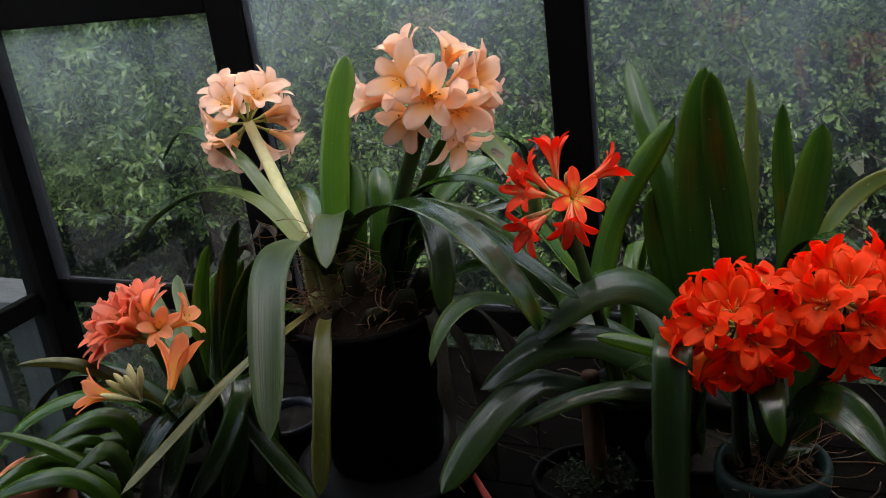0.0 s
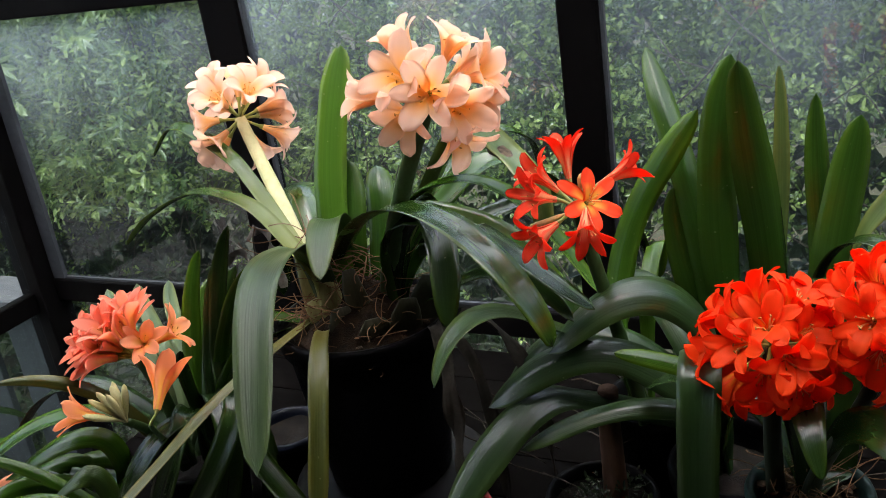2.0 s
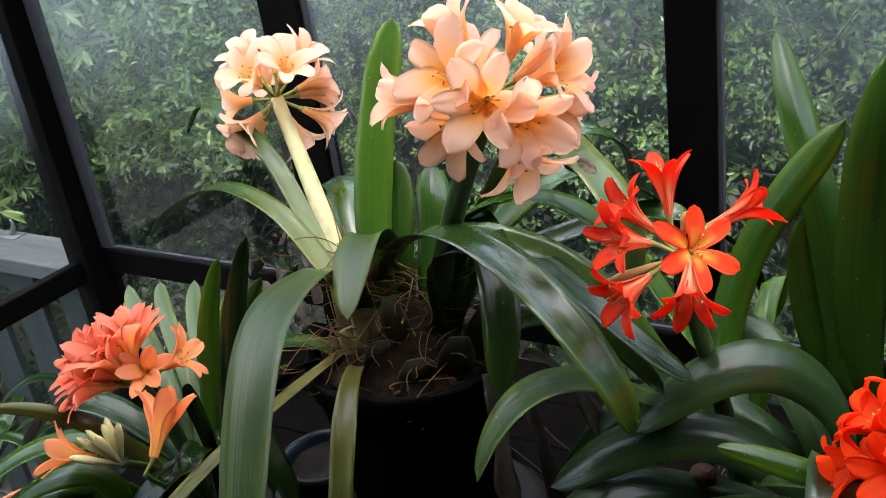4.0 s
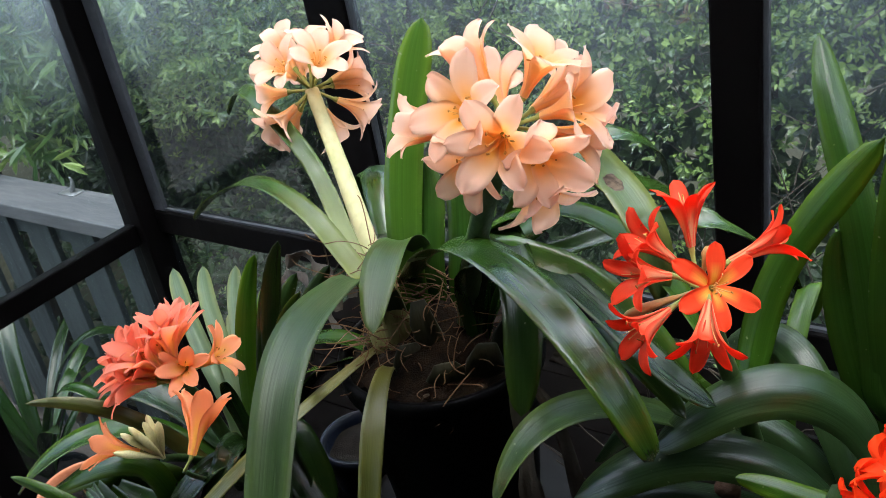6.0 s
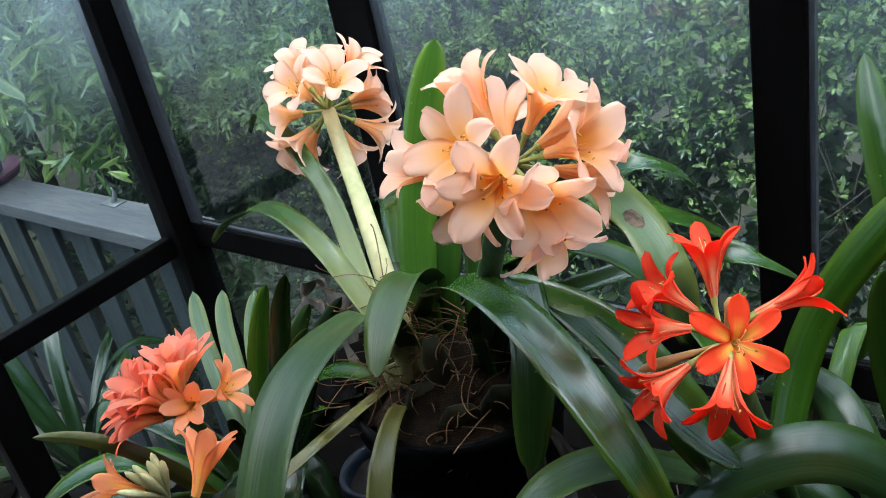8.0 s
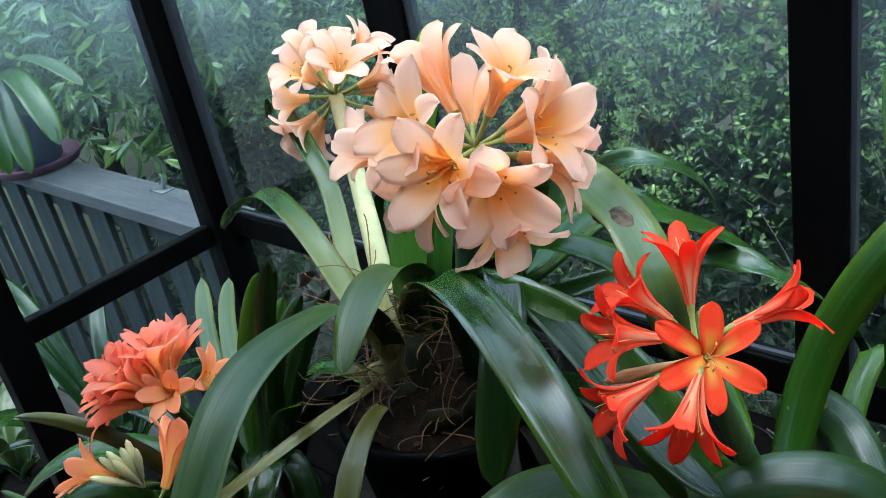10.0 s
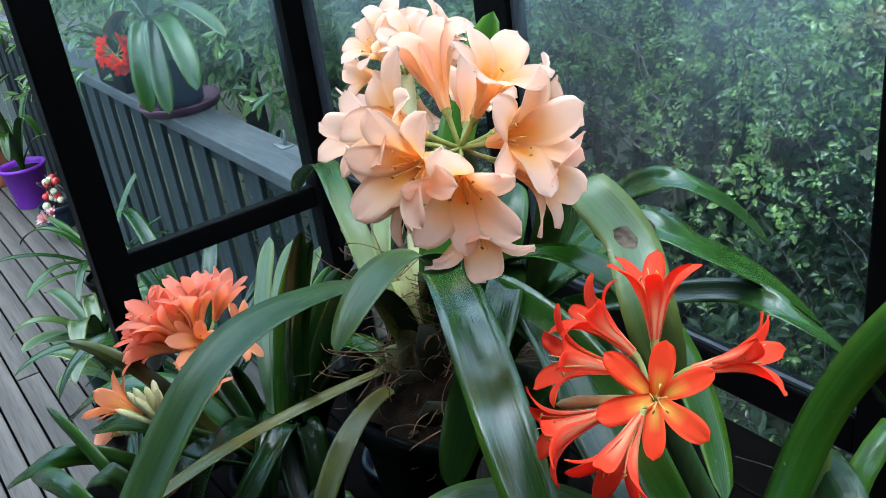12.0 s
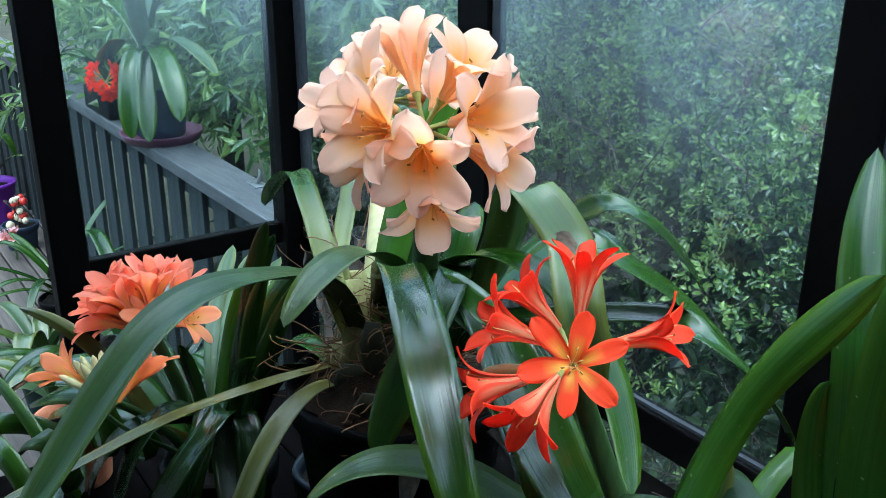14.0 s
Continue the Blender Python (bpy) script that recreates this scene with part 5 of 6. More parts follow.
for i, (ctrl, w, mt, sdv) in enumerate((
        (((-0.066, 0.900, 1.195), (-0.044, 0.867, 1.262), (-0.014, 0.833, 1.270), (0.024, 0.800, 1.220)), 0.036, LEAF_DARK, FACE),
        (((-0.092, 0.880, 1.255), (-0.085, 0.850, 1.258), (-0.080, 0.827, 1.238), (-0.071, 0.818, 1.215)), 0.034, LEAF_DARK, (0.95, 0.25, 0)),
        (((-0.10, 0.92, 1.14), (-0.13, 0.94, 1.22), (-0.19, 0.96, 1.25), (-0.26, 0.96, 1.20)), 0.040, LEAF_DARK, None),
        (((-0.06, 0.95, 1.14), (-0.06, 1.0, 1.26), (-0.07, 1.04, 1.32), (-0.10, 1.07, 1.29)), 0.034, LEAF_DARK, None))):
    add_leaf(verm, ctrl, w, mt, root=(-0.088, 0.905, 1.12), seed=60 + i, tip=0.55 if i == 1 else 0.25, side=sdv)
root_tangle(verm, (-0.088, 0.905, 1.128), 0.05, 60, 8, lift=0.02)
bark_bits(verm, (-0.088, 0.905, 1.128), 0.048, 70, 9)

# ---------------------------------------------------------------- tall upright clivia behind
tall = thing("upright_clivia", (-0.14, 1.18, 1.08), "leafy clivia with tall upright dark strap leaves", "clivia plant")
pot("plant_pot", (-0.14, 1.18, 0.93), 0.10, 0.075, 0.165, BLACK_PLASTIC, "black plastic plant pot behind the flowers")
UP = (-0.15, 1.17, 1.09)
for i, (ctrl, w, mt, sdv) in enumerate((
        (((-0.218, 1.143, 1.206), (-0.227, 1.155, 1.351), (-0.281, 1.196, 1.453), (-0.313, 1.268, 1.515)), 0.036, LEAF_MID, (0.92, 0.38, 0.1)),
        (((-0.201, 1.146, 1.206), (-0.215, 1.138, 1.372), (-0.205, 1.14, 1.470), (-0.192, 1.165, 1.522)), 0.046, LEAF_MID, (0.92, 0.38, 0)),
        (((-0.150, 1.162, 1.197), (-0.15, 1.15, 1.334), (-0.175, 1.14, 1.418), (-0.180, 1.13, 1.522)), 0.047, LEAF_MID, (0.92, 0.38, 0)),
        (((-0.15, 1.20, 1.20), (-0.14, 1.22, 1.36), (-0.145, 1.225, 1.46), (-0.148, 1.23, 1.492)), 0.020, LEAF_LIGHT, (0.92, 0.38, 0)),
        (((-0.09, 1.17, 1.20), (-0.095, 1.18, 1.30), (-0.105, 1.20, 1.38), (-0.106, 1.211, 1.462)), 0.030, LEAF_MID, (0.92, 0.38, 0)),
        (((-0.085, 1.16, 1.20), (-0.085, 1.17, 1.30), (-0.065, 1.19, 1.37), (-0.058, 1.208, 1.436)), 0.050, LEAF_MID, (0.92, 0.38, 0)),
        (((-0.08, 1.15, 1.20), (-0.06, 1.15, 1.34), (-0.01, 1.15, 1.39), (0.06, 1.15, 1.40)), 0.024, LEAF_LIGHT, (0.3, 0.2, 0.9)),
        (((-0.22, 1.15, 1.15), (-0.25, 1.15, 1.25), (-0.27, 1.16, 1.32), (-0.265, 1.17, 1.36)), 0.034, LEAF_MID, (0.92, 0.38, 0)),
        (((-0.10, 1.14, 1.22), (-0.09, 1.12, 1.32), (-0.05, 1.10, 1.35), (0.00, 1.09, 1.30)), 0.032, LEAF_DARK, None))):
    add_leaf(tall, ctrl, w, mt, root=UP, seed=70 + i, side=sdv, tip=0.33, fold=0.45)

# ---------------------------------------------------------------- broad-leaved clivia low on the bench
broad = thing("broad_leaf_clivia", (-0.19, 1.02, 1.06), "leafy clivia with broad dark arching leaves", "clivia plant")
pot("plant_pot", (-0.185, 1.03, 0.93), 0.07, 0.052, 0.14, BLACK_PLASTIC, "small black plastic plant pot under broad leaves")
BR = (-0.19, 1.02, 1.06)
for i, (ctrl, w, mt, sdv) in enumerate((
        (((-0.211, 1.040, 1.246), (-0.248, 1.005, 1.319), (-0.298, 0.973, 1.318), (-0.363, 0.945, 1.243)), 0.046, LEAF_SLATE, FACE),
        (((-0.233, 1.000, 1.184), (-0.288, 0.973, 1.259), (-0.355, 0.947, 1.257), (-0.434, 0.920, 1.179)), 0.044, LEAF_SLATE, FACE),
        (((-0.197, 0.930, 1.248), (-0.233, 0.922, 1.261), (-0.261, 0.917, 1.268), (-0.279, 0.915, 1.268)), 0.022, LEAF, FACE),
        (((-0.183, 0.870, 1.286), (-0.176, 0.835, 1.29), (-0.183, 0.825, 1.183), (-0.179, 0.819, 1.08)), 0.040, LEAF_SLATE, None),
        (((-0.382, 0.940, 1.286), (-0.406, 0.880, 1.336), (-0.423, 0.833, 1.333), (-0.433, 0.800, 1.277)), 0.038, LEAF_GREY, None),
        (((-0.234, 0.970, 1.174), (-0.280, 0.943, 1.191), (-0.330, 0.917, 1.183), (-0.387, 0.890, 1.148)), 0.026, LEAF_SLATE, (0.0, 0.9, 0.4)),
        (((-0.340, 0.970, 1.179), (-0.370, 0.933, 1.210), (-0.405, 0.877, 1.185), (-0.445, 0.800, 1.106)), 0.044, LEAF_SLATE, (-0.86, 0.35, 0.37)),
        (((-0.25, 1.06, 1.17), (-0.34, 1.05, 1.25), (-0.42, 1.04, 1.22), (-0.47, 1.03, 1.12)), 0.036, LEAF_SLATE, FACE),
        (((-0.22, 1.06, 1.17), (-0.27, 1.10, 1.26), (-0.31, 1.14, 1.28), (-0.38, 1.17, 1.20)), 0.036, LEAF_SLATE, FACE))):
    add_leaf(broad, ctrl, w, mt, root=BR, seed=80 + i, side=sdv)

for i, (ctrl, w) in enumerate((
        (((-0.517, 0.997, 1.386), (-0.368, 1.014, 1.369), (-0.377, 0.985, 1.260), (-0.330, 1.039, 1.242)), 0.036),
        (((-0.500, 1.020, 1.286), (-0.436, 0.990, 1.334), (-0.380, 0.967, 1.334), (-0.332, 0.950, 1.283)), 0.022),
        (((-0.567, 1.080, 1.320), (-0.491, 1.073, 1.330), (-0.418, 1.053, 1.309), (-0.348, 1.020, 1.255)), 0.026))):
    add_leaf(peach, ctrl, w, LEAF_GLOSSY, root=K2, seed=515 + i, side=(0.2, 0.8, 0.55))
for i, (o, a, ln, h, w) in enumerate((((-0.70, 1.04, 1.22), 2.5, 0.26, 0.10, 0.036), ((-0.70, 1.0, 1.21), 3.3, 0.2, 0.03, 0.034))):
    o, d = Vector(o), Vector((math.cos(a), math.sin(a), 0))
    add_leaf(peach, (o, o + d * ln * 0.3 + Vector((0, 0, h * 1.5)), o + d * ln * 0.75 + Vector((0, 0, h * 1.2)), o + d * ln + Vector((0, 0, h - 0.16))), w, (LEAF_DARK, LEAF)[i % 2], seed=520 + i)

# ---------------------------------------------------------------- leafy plants low at the side
low = thing("low_strap_plant", (-0.98, 0.78, 1.02), "leafy strap leaved plant spreading low on the bench", "clivia plant")
pot("plant_pot", (-1.13, 0.80, 0.93), 0.055, 0.042, 0.10, TERRACOTTA, "small terracotta plant pot under leaves")
for i, (ctrl, w, mt) in enumerate((
        (((-0.906, 0.800, 1.104), (-0.900, 0.793, 1.178), (-0.953, 0.773, 1.176), (-1.063, 0.740, 1.099)), 0.028, LEAF),
        (((-0.891, 0.740, 1.074), (-0.927, 0.727, 1.126), (-0.977, 0.713, 1.157), (-1.042, 0.700, 1.167)), 0.016, LEAF),
        (((-1.011, 0.840, 1.038), (-0.990, 0.807, 1.113), (-1.057, 0.787, 1.098), (-1.210, 0.780, 0.995)), 0.028, LEAF),
        (((-0.870, 0.740, 1.099), (-0.858, 0.727, 1.172), (-0.886, 0.713, 1.168), (-0.963, 0.700, 1.088)), 0.026, LEAF_GREY),
        (((-0.964, 0.860, 1.040), (-0.955, 0.847, 1.076), (-0.990, 0.833, 1.096), (-1.069, 0.820, 1.057)), 0.026, LEAF),
        (((-0.860, 0.700, 1.077), (-0.870, 0.687, 1.150), (-0.928, 0.673, 1.154), (-1.044, 0.660, 1.090)), 0.026, LEAF),
        (((-0.96, 0.76, 1.09), (-0.97, 0.72, 1.14), (-1.02, 0.67, 1.13), (-1.10, 0.63, 1.05)), 0.026, LEAF))):
    add_leaf(low, ctrl, w, mt, root=(-1.10, 0.80, 1.02), seed=100 + i, side=FACE_LEFT)

# ---------------------------------------------------------------- on the deck and the handrail
rb = thing("railing_clivia", (-3.02, 1.57, 1.08), "large clivia with drooping strap leaves on the handrail", "clivia plant")
pot("plant_pot", (-3.02, 1.575, 0.945), 0.10, 0.08, 0.17, BLUE_PLASTIC, "dark blue plastic plant pot on the handrail")
tray = thing("pot_tray", (-3.02, 1.575, 0.928), "maroon plastic drip tray on the handrail", "tray")
bm, _ = lathe(bmesh.new(), [(0.001, 0.004), (0.12, 0.004), (0.132, 0.03), (0.138, 0.032), (0.134, 0.022), (0.125, 0.0), (0.001, 0.0)], 40)
part("tray", bm, MAROON, tray)
add_stalk(rb, ((-3.02, 1.57, 1.08), (-3.03, 1.56, 1.15), (-3.02, 1.57, 1.22), (-3.02, 1.575, 1.30)), 0.035, 0.028, STALK, name="leaf_base")
RB = (-3.05, 1.56, 1.22)
for i, (ctrl, w, mt) in enumerate((
        ((RB, (-2.96, 1.52, 1.27), (-2.86, 1.49, 1.14), (-2.78, 1.455, 0.98)), 0.062, LEAF),
        ((RB, (-2.86, 1.54, 1.30), (-2.69, 1.525, 1.21), (-2.62, 1.505, 1.07)), 0.075, LEAF),
        ((RB, (-2.97, 1.48, 1.27), (-2.88, 1.445, 1.15), (-2.86, 1.425, 0.98)), 0.075, LEAF),
        ((RB, (-3.18, 1.56, 1.32), (-3.35, 1.58, 1.36), (-3.60, 1.60, 1.36)), 0.07, LEAF),
        ((RB, (-2.98, 1.52, 1.36), (-2.92, 1.48, 1.48), (-2.80, 1.46, 1.44)), 0.07, LEAF_DUSTY),
        ((RB, (-3.18, 1.55, 1.27), (-3.33, 1.54, 1.22), (-3.46, 1.52, 1.12)), 0.08, LEAF),
        ((RB, (-2.95, 1.60, 1.30), (-2.80, 1.62, 1.29), (-2.62, 1.63, 1.20)), 0.055, LEAF_DUSTY),
        ((RB, (-3.08, 1.60, 1.40), (-3.16, 1.64, 1.55), (-3.30, 1.68, 1.60)), 0.07, LEAF),
        ((RB, (-3.00, 1.60, 1.40), (-2.98, 1.66, 1.55), (-2.92, 1.74, 1.58)), 0.065, LEAF),
        ((RB, (-3.04, 1.54, 1.38), (-3.10, 1.48, 1.52), (-3.20, 1.42, 1.56)), 0.065, LEAF))):
    add_leaf(rb, ctrl, w, mt, seed=200 + i, tip=0.3)
ro = thing("railing_flowers", (-3.55, 1.57, 1.02), "small orange flowering clivia in a black trough", "clivia plant")
trough = thing("planter_trough", (-3.55, 1.57, 0.928), "black plastic planter trough on the handrail", "planter")
part("trough", boxed((-0.16, -0.065, 0.0), (0.16, 0.065, 0.09), 0.008), BLACK_PLASTIC, trough)
K_ORG = flower_kind(ORANGE_RED, 0.055, 0.013, 0.010, 50, 20, 2, seed=220, pedicel=0.03)
add_stalk(ro, ((-3.40, 1.52, 1.0), (-3.38, 1.51, 1.04), (-3.36, 1.50, 1.07), (-3.36, 1.50, 1.08)), 0.009, 0.007, STALK)
for i, d in enumerate(((-0.45, -0.88, 0.18), (-0.39, -0.75, 0.54), (-0.13, -0.99, -0.12), (-0.51, -0.39, 0.77), (0.69, 0.52, 0.5), (0.37, 0.47, 0.8), (0.94, 0.35, -0.01), (0.83, -0.15, -0.54), (0.88, 0.11, -0.46), (0.83, -0.53, -0.18))):
    add_flower(ro, K_ORG, (-3.36, 1.50, 1.08), d, 220 + i, 0.95)
for i in range(5):
    a = -2.6 + i * 0.8
    d, o = Vector((math.cos(a), math.sin(a), 0)), Vector((-3.58, 1.57, 1.01))
    add_leaf(ro, (o, o + d * 0.06 + Vector((0, 0, 0.14)), o + d * 0.16 + Vector((0, 0, 0.18)), o + d * 0.24 + Vector((0, 0, 0.1))), 0.04, LEAF, seed=230 + i)


def spiky_plant(name, loc, n, length, width, seed, label, rise=0.6, mats=(LEAF, LEAF_LIGHT)):
    th = thing(name, loc, label, "potted plant")
    rng = random.Random(seed)
    for i in range(n):
        a = i * 2.4 + rng.uniform(-0.3, 0.3)
        d, o = Vector((math.cos(a), math.sin(a), 0)), Vector(loc)
        ln, up = length * rng.uniform(0.6, 1.1), rise * rng.uniform(0.5, 1.4)
        add_leaf(th, (o, o + d * ln * 0.25 + Vector((0, 0, up * ln * 0.6)), o + d * ln * 0.65 + Vector((0, 0, up * ln * 0.9)), o + d * ln + Vector((0, 0, up * ln * rng.uniform(0.3, 1.0)))), width * rng.uniform(0.8, 1.2), mats[i % len(mats)], seed=seed + i, tip=0.4)
    return th


pot("plant_pot", (-3.07, 1.10, 0.0), 0.10, 0.075, 0.18, GREEN_PLASTIC, "dark green plastic plant pot on the deck")
spiky_plant("deck_plant", (-3.07, 1.10, 0.17), 11, 0.34, 0.062, 300, "pale leaved potted plant beside the doorway", 0.8, (LEAF_DUSTY, LEAF_LIGHT))
pot("plant_pot", (-2.68, 1.06, 0.0), 0.10, 0.075, 0.18, BLACK_PLASTIC, "black plastic plant pot on the deck")
spiky_plant("deck_plant", (-2.68, 1.06, 0.17), 10, 0.30, 0.06, 330, "pale leaved potted plant beside the doorway", 0.9, (LEAF_DUSTY, LEAF_LIGHT))
pot("plant_pot", (-2.35, 1.25, 0.0), 0.11, 0.08, 0.2, BLACK_PLASTIC, "black plastic plant pot on the deck")
spiky_plant("deck_plant", (-2.35, 1.25, 0.19), 16, 0.5, 0.045, 360, "leafy potted plant against the deck railing", 1.1, (LEAF_MID, LEAF_DARK))
pot("plant_pot", (-3.6, 1.3, 0.0), 0.10, 0.075, 0.2, BLACK_PLASTIC, "black plastic plant pot on the deck")
spiky_plant("deck_plant", (-3.6, 1.3, 0.19), 14, 0.5, 0.035, 390, "leafy potted plant against the deck railing", 0.7, (LEAF, LEAF_MID))
# purple bucket
bk = thing("purple_bucket", (-5.373, 1.362, 0.0), "bright purple plastic bucket used as a planter", "bucket")
bm, _ = lathe(bmesh.new(), [(0.001, 0.0), (0.10, 0.0), (0.105, 0.005), (0.135, 0.25), (0.145, 0.25), (0.147, 0.27), (0.135, 0.272), (0.128, 0.25), (0.12, 0.2)], 40)
part("body", bm, PURPLE, bk)
bk.scale = (0.87, 0.87, 0.87)
bm, _ = lathe(bmesh.new(), [(0.001, 0.235), (0.06, 0.238), (0.128, 0.23)], 30)
part("potting_mix", bm, SOIL, bk)
spiky_plant("bucket_plant", (-5.373, 1.362, 0.205), 9, 0.35, 0.05, 420, "upright leafy plant in the purple bucket", 1.6)
pot("plant_pot", (-5.95, 1.28, 0.0), 0.16, 0.11, 0.28, TERRACOTTA, "large terracotta plant pot on the deck")
spiky_plant("terracotta_plant", (-5.95, 1.28, 0.27), 12, 0.6, 0.05, 450, "tall leafy plant in a terracotta pot", 2.0)
# small pot with berries and pink flowers
pot("plant_pot", (-4.87, 1.386, 0.0), 0.09, 0.07, 0.13, BLUE_PLASTIC, "small blue plastic plant pot on the deck")
orn = thing("berry_ornament", (-4.87, 1.386, 0.13), "small planting of red berries and cream pebbles", "ornament")
rngo = random.Random(2)
for k in range(16):
    bm = bmesh.new()
    bmesh.ops.create_icosphere(bm, subdivisions=2, radius=rngo.uniform(0.014, 0.022))
    for vert in bm.verts:
        vert.co *= 1 + 0.12 * noise.noise(vert.co * 60 + Vector((k, 0, 0)))
    part("berry", bm, BERRY if k % 2 else CREAM, orn).location = (rngo.uniform(-0.06, 0.06), rngo.uniform(-0.06, 0.06), 0.005 + 0.13 * rngo.random())
bm = bmesh.new()
for k in range(8):
    tube(bm, bezier(((0, 0, -0.02), (rngo.uniform(-0.03, 0.03), rngo.uniform(-0.03, 0.03), 0.05), (rngo.uniform(-0.05, 0.05), rngo.uniform(-0.05, 0.05), 0.1), (rngo.uniform(-0.07, 0.07), rngo.uniform(-0.07, 0.07), 0.14)), 5), 0.0025, 6)
part("stems", bm, TWIG, orn)
K_PINK = flower_kind(PINK, 0.04, 0.006, 0.005, 30, 20, 1, seed=470, pedicel=0.02)
pf = thing("pink_flowers", (-4.70, 1.32, 0.0), "low pale pink flowering plant on the deck", "potted plant")
add_stalk(pf, ((-4.70, 1.32, 0.0), (-4.70, 1.32, 0.04), (-4.70, 1.32, 0.08), (-4.70, 1.32, 0.10)), 0.006, 0.004, STALK)
for i, d in enumerate(((-0.8, -0.4, 0.4), (-0.4, -0.8, 0.5), (0.3, -0.8, 0.5), (0.8, -0.2, 0.5), (0, 0, 1), (-0.5, 0.3, 0.8))):
    add_flower(pf, K_PINK, (-4.70, 1.32, 0.10), d, 470 + i, 1.3)

# ---------------------------------------------------------------- small things on the bench
cane = thing("bare_cane", (-0.318, 1.0, 0.93), "stout brown bare plant cane in a small pot", "plant stem")
bm = bmesh.new()
tube(bm, bezier(((0, 0, 0.05), (0.004, 0, 0.12), (-0.004, 0.004, 0.18), (0.002, 0, 0.24)), 8), [0.016 - 0.0005 * k for k in range(9)], 12)
part("stem", bm, CANE, cane)
pot("plant_pot", (-0.330, 0.985, 0.93), 0.068, 0.052, 0.10, BLACK_PLASTIC, "small black plastic plant pot with weeds")
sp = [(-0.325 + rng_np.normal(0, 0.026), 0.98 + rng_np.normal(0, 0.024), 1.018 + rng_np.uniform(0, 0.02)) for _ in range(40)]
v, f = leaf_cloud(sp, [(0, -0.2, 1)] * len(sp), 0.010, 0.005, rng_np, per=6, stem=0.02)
tagged(new("pot_weeds", cloud_mesh("pot_weeds", v, f, SHADE_LEAVES)), "tiny leafy weeds growing in a small pot", "weeds", kind="stuff")
rod = thing("red_rod", (-0.470, 0.995, 0.936), "thin red painted rod lying on the bench", "rod")
bm = bmesh.new()
tube(bm, [(-0.080, 0.090, 0.0), (0.0, 0.0, 0.0), (0.080, -0.090, 0.0)], 0.006, 10)
part("rod", bm, RODRED, rod)
twig = thing("dry_twig", (-0.93, 1.08, 1.10), "thin bare dry twig rising among the leaves", "twig")
bm = bmesh.new()
tube(bm, bezier(((0, 0, 0.0), (0.03, 0.01, 0.10), (0.08, 0.02, 0.17), (0.14, 0.02, 0.22)), 8), [0.0022 - 0.0002 * k for k in range(9)], 6)
tube(bm, bezier(((0.06, 0.015, 0.14), (0.08, 0.01, 0.18), (0.07, 0.0, 0.2), (0.09, 0.0, 0.23)), 5), 0.0012, 5)
part("stem", bm, TWIG, twig)

pot("plant_pot", (-0.85, 1.06, 0.93), 0.058, 0.046, 0.076, NAVY, "dark blue plastic plant pot behind the large black pot")
add_leaf(coral, ((-0.97, 0.98, 1.06), (-1.01, 1.02, 1.09), (-1.05, 1.06, 1.12), (-1.075, 1.091, 1.146)), 0.034, LEAF_DUSTY, root=(-0.90, 0.92, 1.04), seed=570, side=(0.75, 0.66, 0), tip=0.05, label="pale leaf with its end cut off")
dried = thing("dried_leaves", (-0.86, 1.05, 1.20), "curled grey brown dried leaves behind the crown", "dead leaves")
for i, (a, b, c, d, w) in enumerate((
        ((-0.80, 1.03, 1.24), (-0.83, 1.05, 1.30), (-0.86, 1.05, 1.32), (-0.88, 1.04, 1.28), 0.024), ((-0.79, 1.05, 1.25), (-0.81, 1.08, 1.32), (-0.85, 1.10, 1.34), (-0.87, 1.09, 1.30), 0.020),
        ((-0.82, 1.04, 1.20), (-0.88, 1.06, 1.27), (-0.93, 1.08, 1.26), (-0.95, 1.07, 1.21), 0.022))):
    part("leaf", strap_leaf([Vector(v) - dried.location for v in (a, b, c, d)], w, twist=(0, 60 + 40 * i), wave=0.007, tip=0.5, seed=610 + i), DRIED, dried)
dead = thing("dead_leaves", (-0.50, 0.98, 0.95), "withered brown strap leaves hanging by the large pot", "dead leaves")
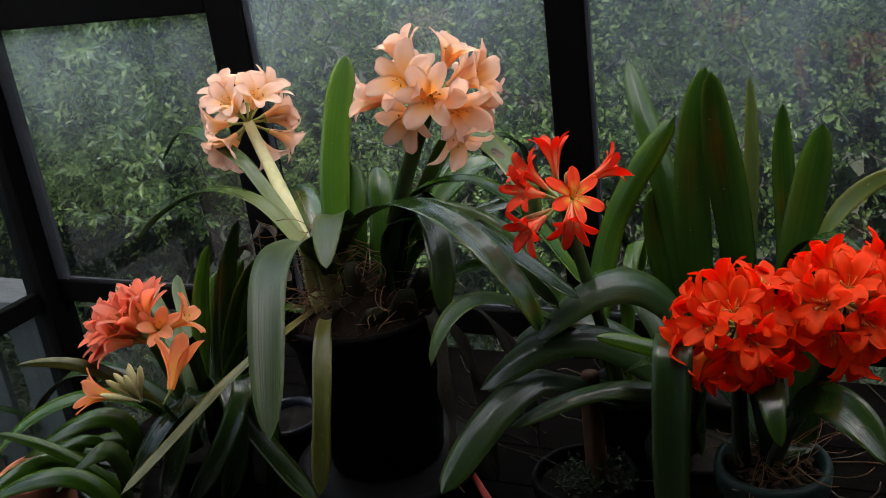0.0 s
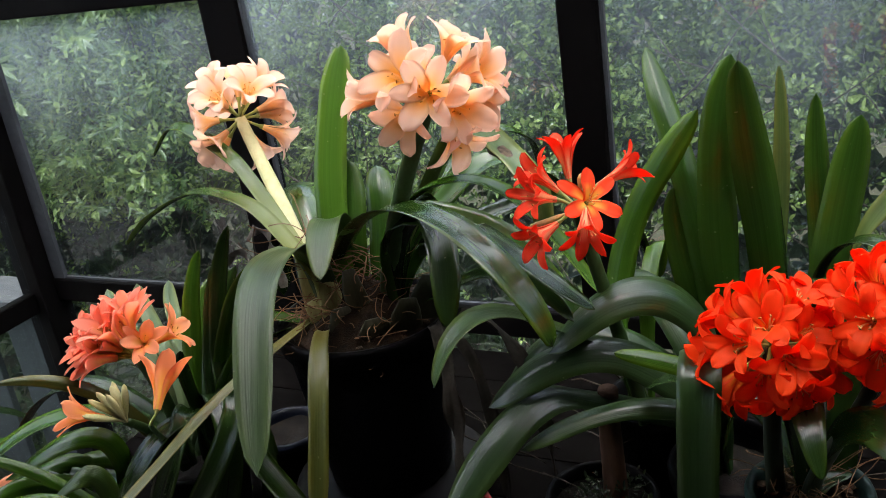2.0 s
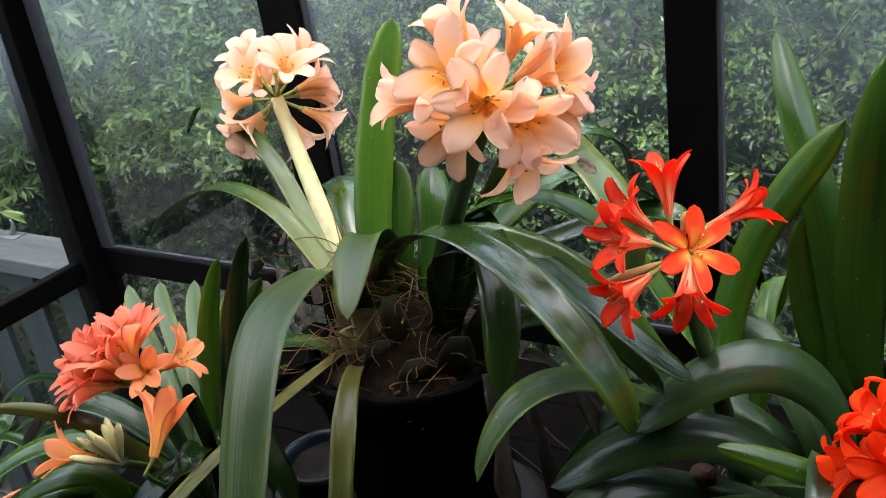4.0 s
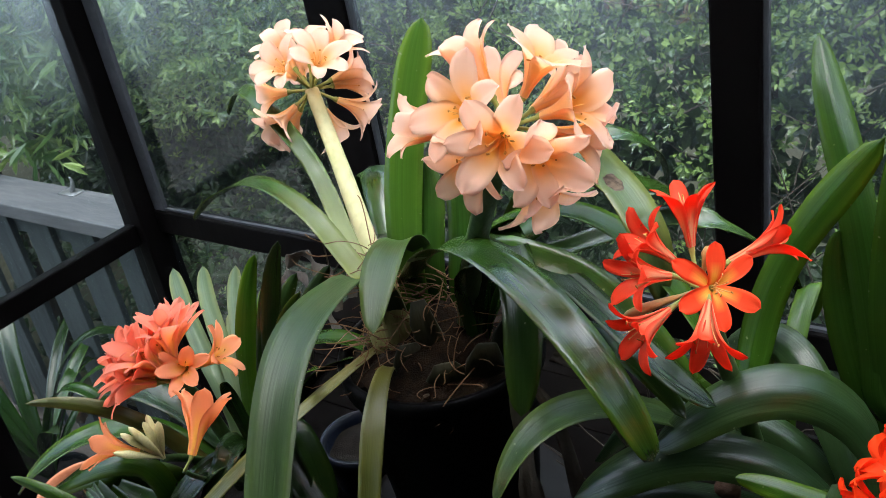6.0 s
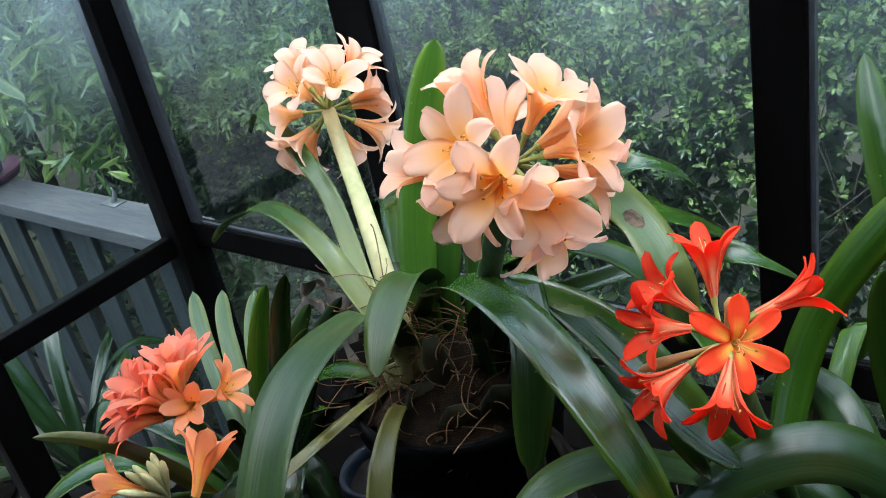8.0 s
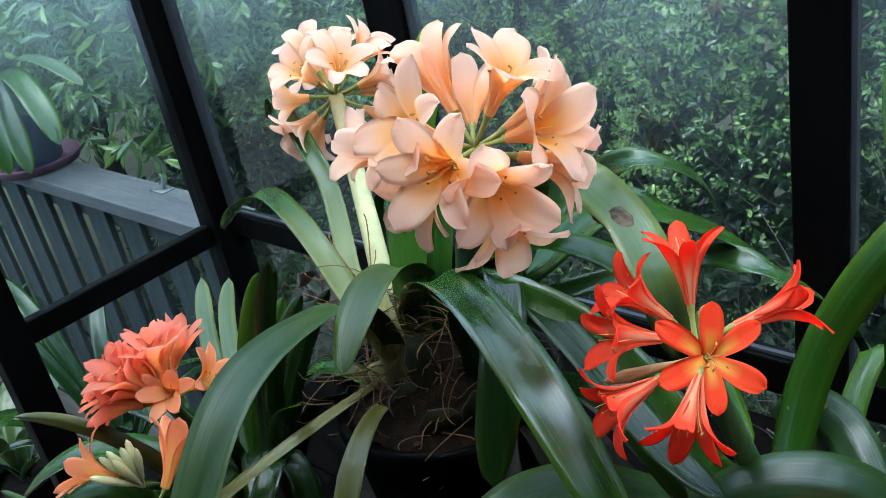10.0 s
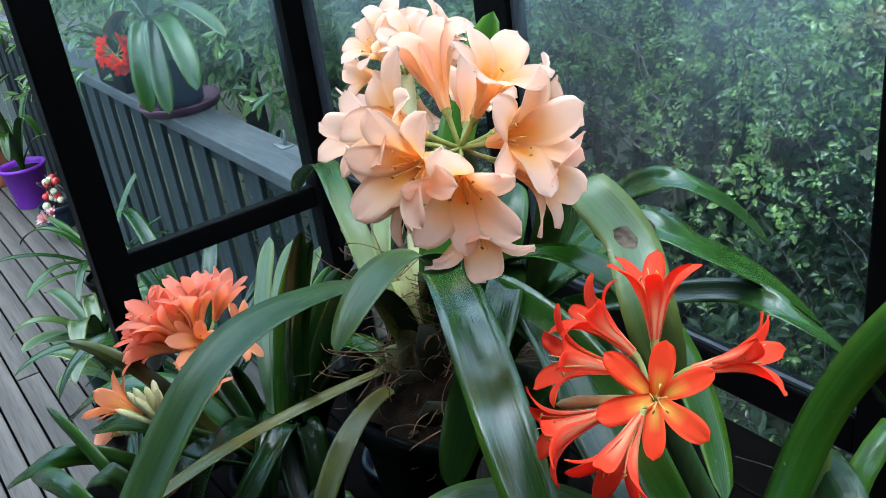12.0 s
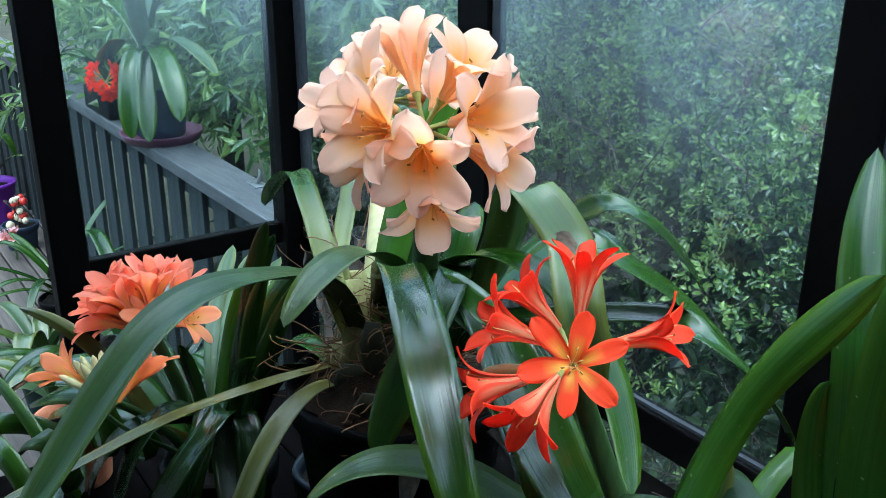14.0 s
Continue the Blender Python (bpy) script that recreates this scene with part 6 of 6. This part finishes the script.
for i, (o, m, e, w) in enumerate((
        ((-0.53, 0.99, 1.24), (-0.49, 0.94, 1.28), (-0.475, 0.91, 1.06), 0.022), ((-0.54, 1.01, 1.23), (-0.47, 0.98, 1.25), (-0.44, 0.95, 1.02), 0.016),
        ((-0.52, 1.05, 1.23), (-0.44, 1.04, 1.24), (-0.40, 1.02, 1.00), 0.020))):
    q = [Vector(v) - dead.location for v in (o, m, Vector(m).lerp(Vector(e), 0.5) + Vector((0.01, -0.01, 0.02)), e)]
    part("leaf", strap_leaf(q, w, twist=(0, 70 - 40 * i), wave=0.006, tip=0.4, seed=600 + i), DEAD, dead)
tangle = thing("dry_twigs", (-0.30, 1.10, 0.95), "tangle of thin dry grey twigs behind the pots", "twigs")
rngt = random.Random(31)
for k in range(46):
    o = Vector((rngt.uniform(-0.25, 0.40), rngt.uniform(-0.14, 0.2), rngt.uniform(0.0, 0.10)))
    d = Vector((rngt.uniform(-1, 1), rngt.uniform(-0.5, 0.3), rngt.uniform(0.0, 0.9))).normalized()
    l = rngt.uniform(0.06, 0.17)
    kk = Vector((rngt.uniform(-1, 1), rngt.uniform(-1, 1), rngt.uniform(-1, 1))) * l * 0.25
    bm = bmesh.new()
    tube(bm, bezier((o, o + d * l * 0.35 + kk, o + d * l * 0.7 - kk, o + d * l), 6), rngt.uniform(0.0006, 0.0016), 5)
    part("twig", bm, TWIG, tangle)
frag = thing("leaf_fragment", (-0.90, 0.975, 0.934), "pale fallen piece of leaf on the bench", "leaf")
part("leaf", strap_leaf(((-0.02, -0.01, 0.004), (-0.008, 0, 0.012), (0.008, 0.004, 0.012), (0.022, 0.006, 0.004)), 0.030, tip=0.5, base=0.7, seed=3), LEAF_BRIGHT, frag)

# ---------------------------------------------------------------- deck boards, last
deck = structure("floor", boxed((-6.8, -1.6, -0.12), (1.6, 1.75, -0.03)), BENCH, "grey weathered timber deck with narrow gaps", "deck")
shared = [mesh_of("board", boxed((-1.6, -0.0405, -0.026), (1.6, 0.0405, 0.0), 0.003), DECK, False) for _ in range(1)]
for k in range(37):
    for j, x in enumerate((-5.2, -1.99, 1.22)):
        part("board", shared[0], None, deck).location = (x + (0.35 if k % 2 else -0.2) * 0.5, -1.55 + 0.0895 * k, 0.0)
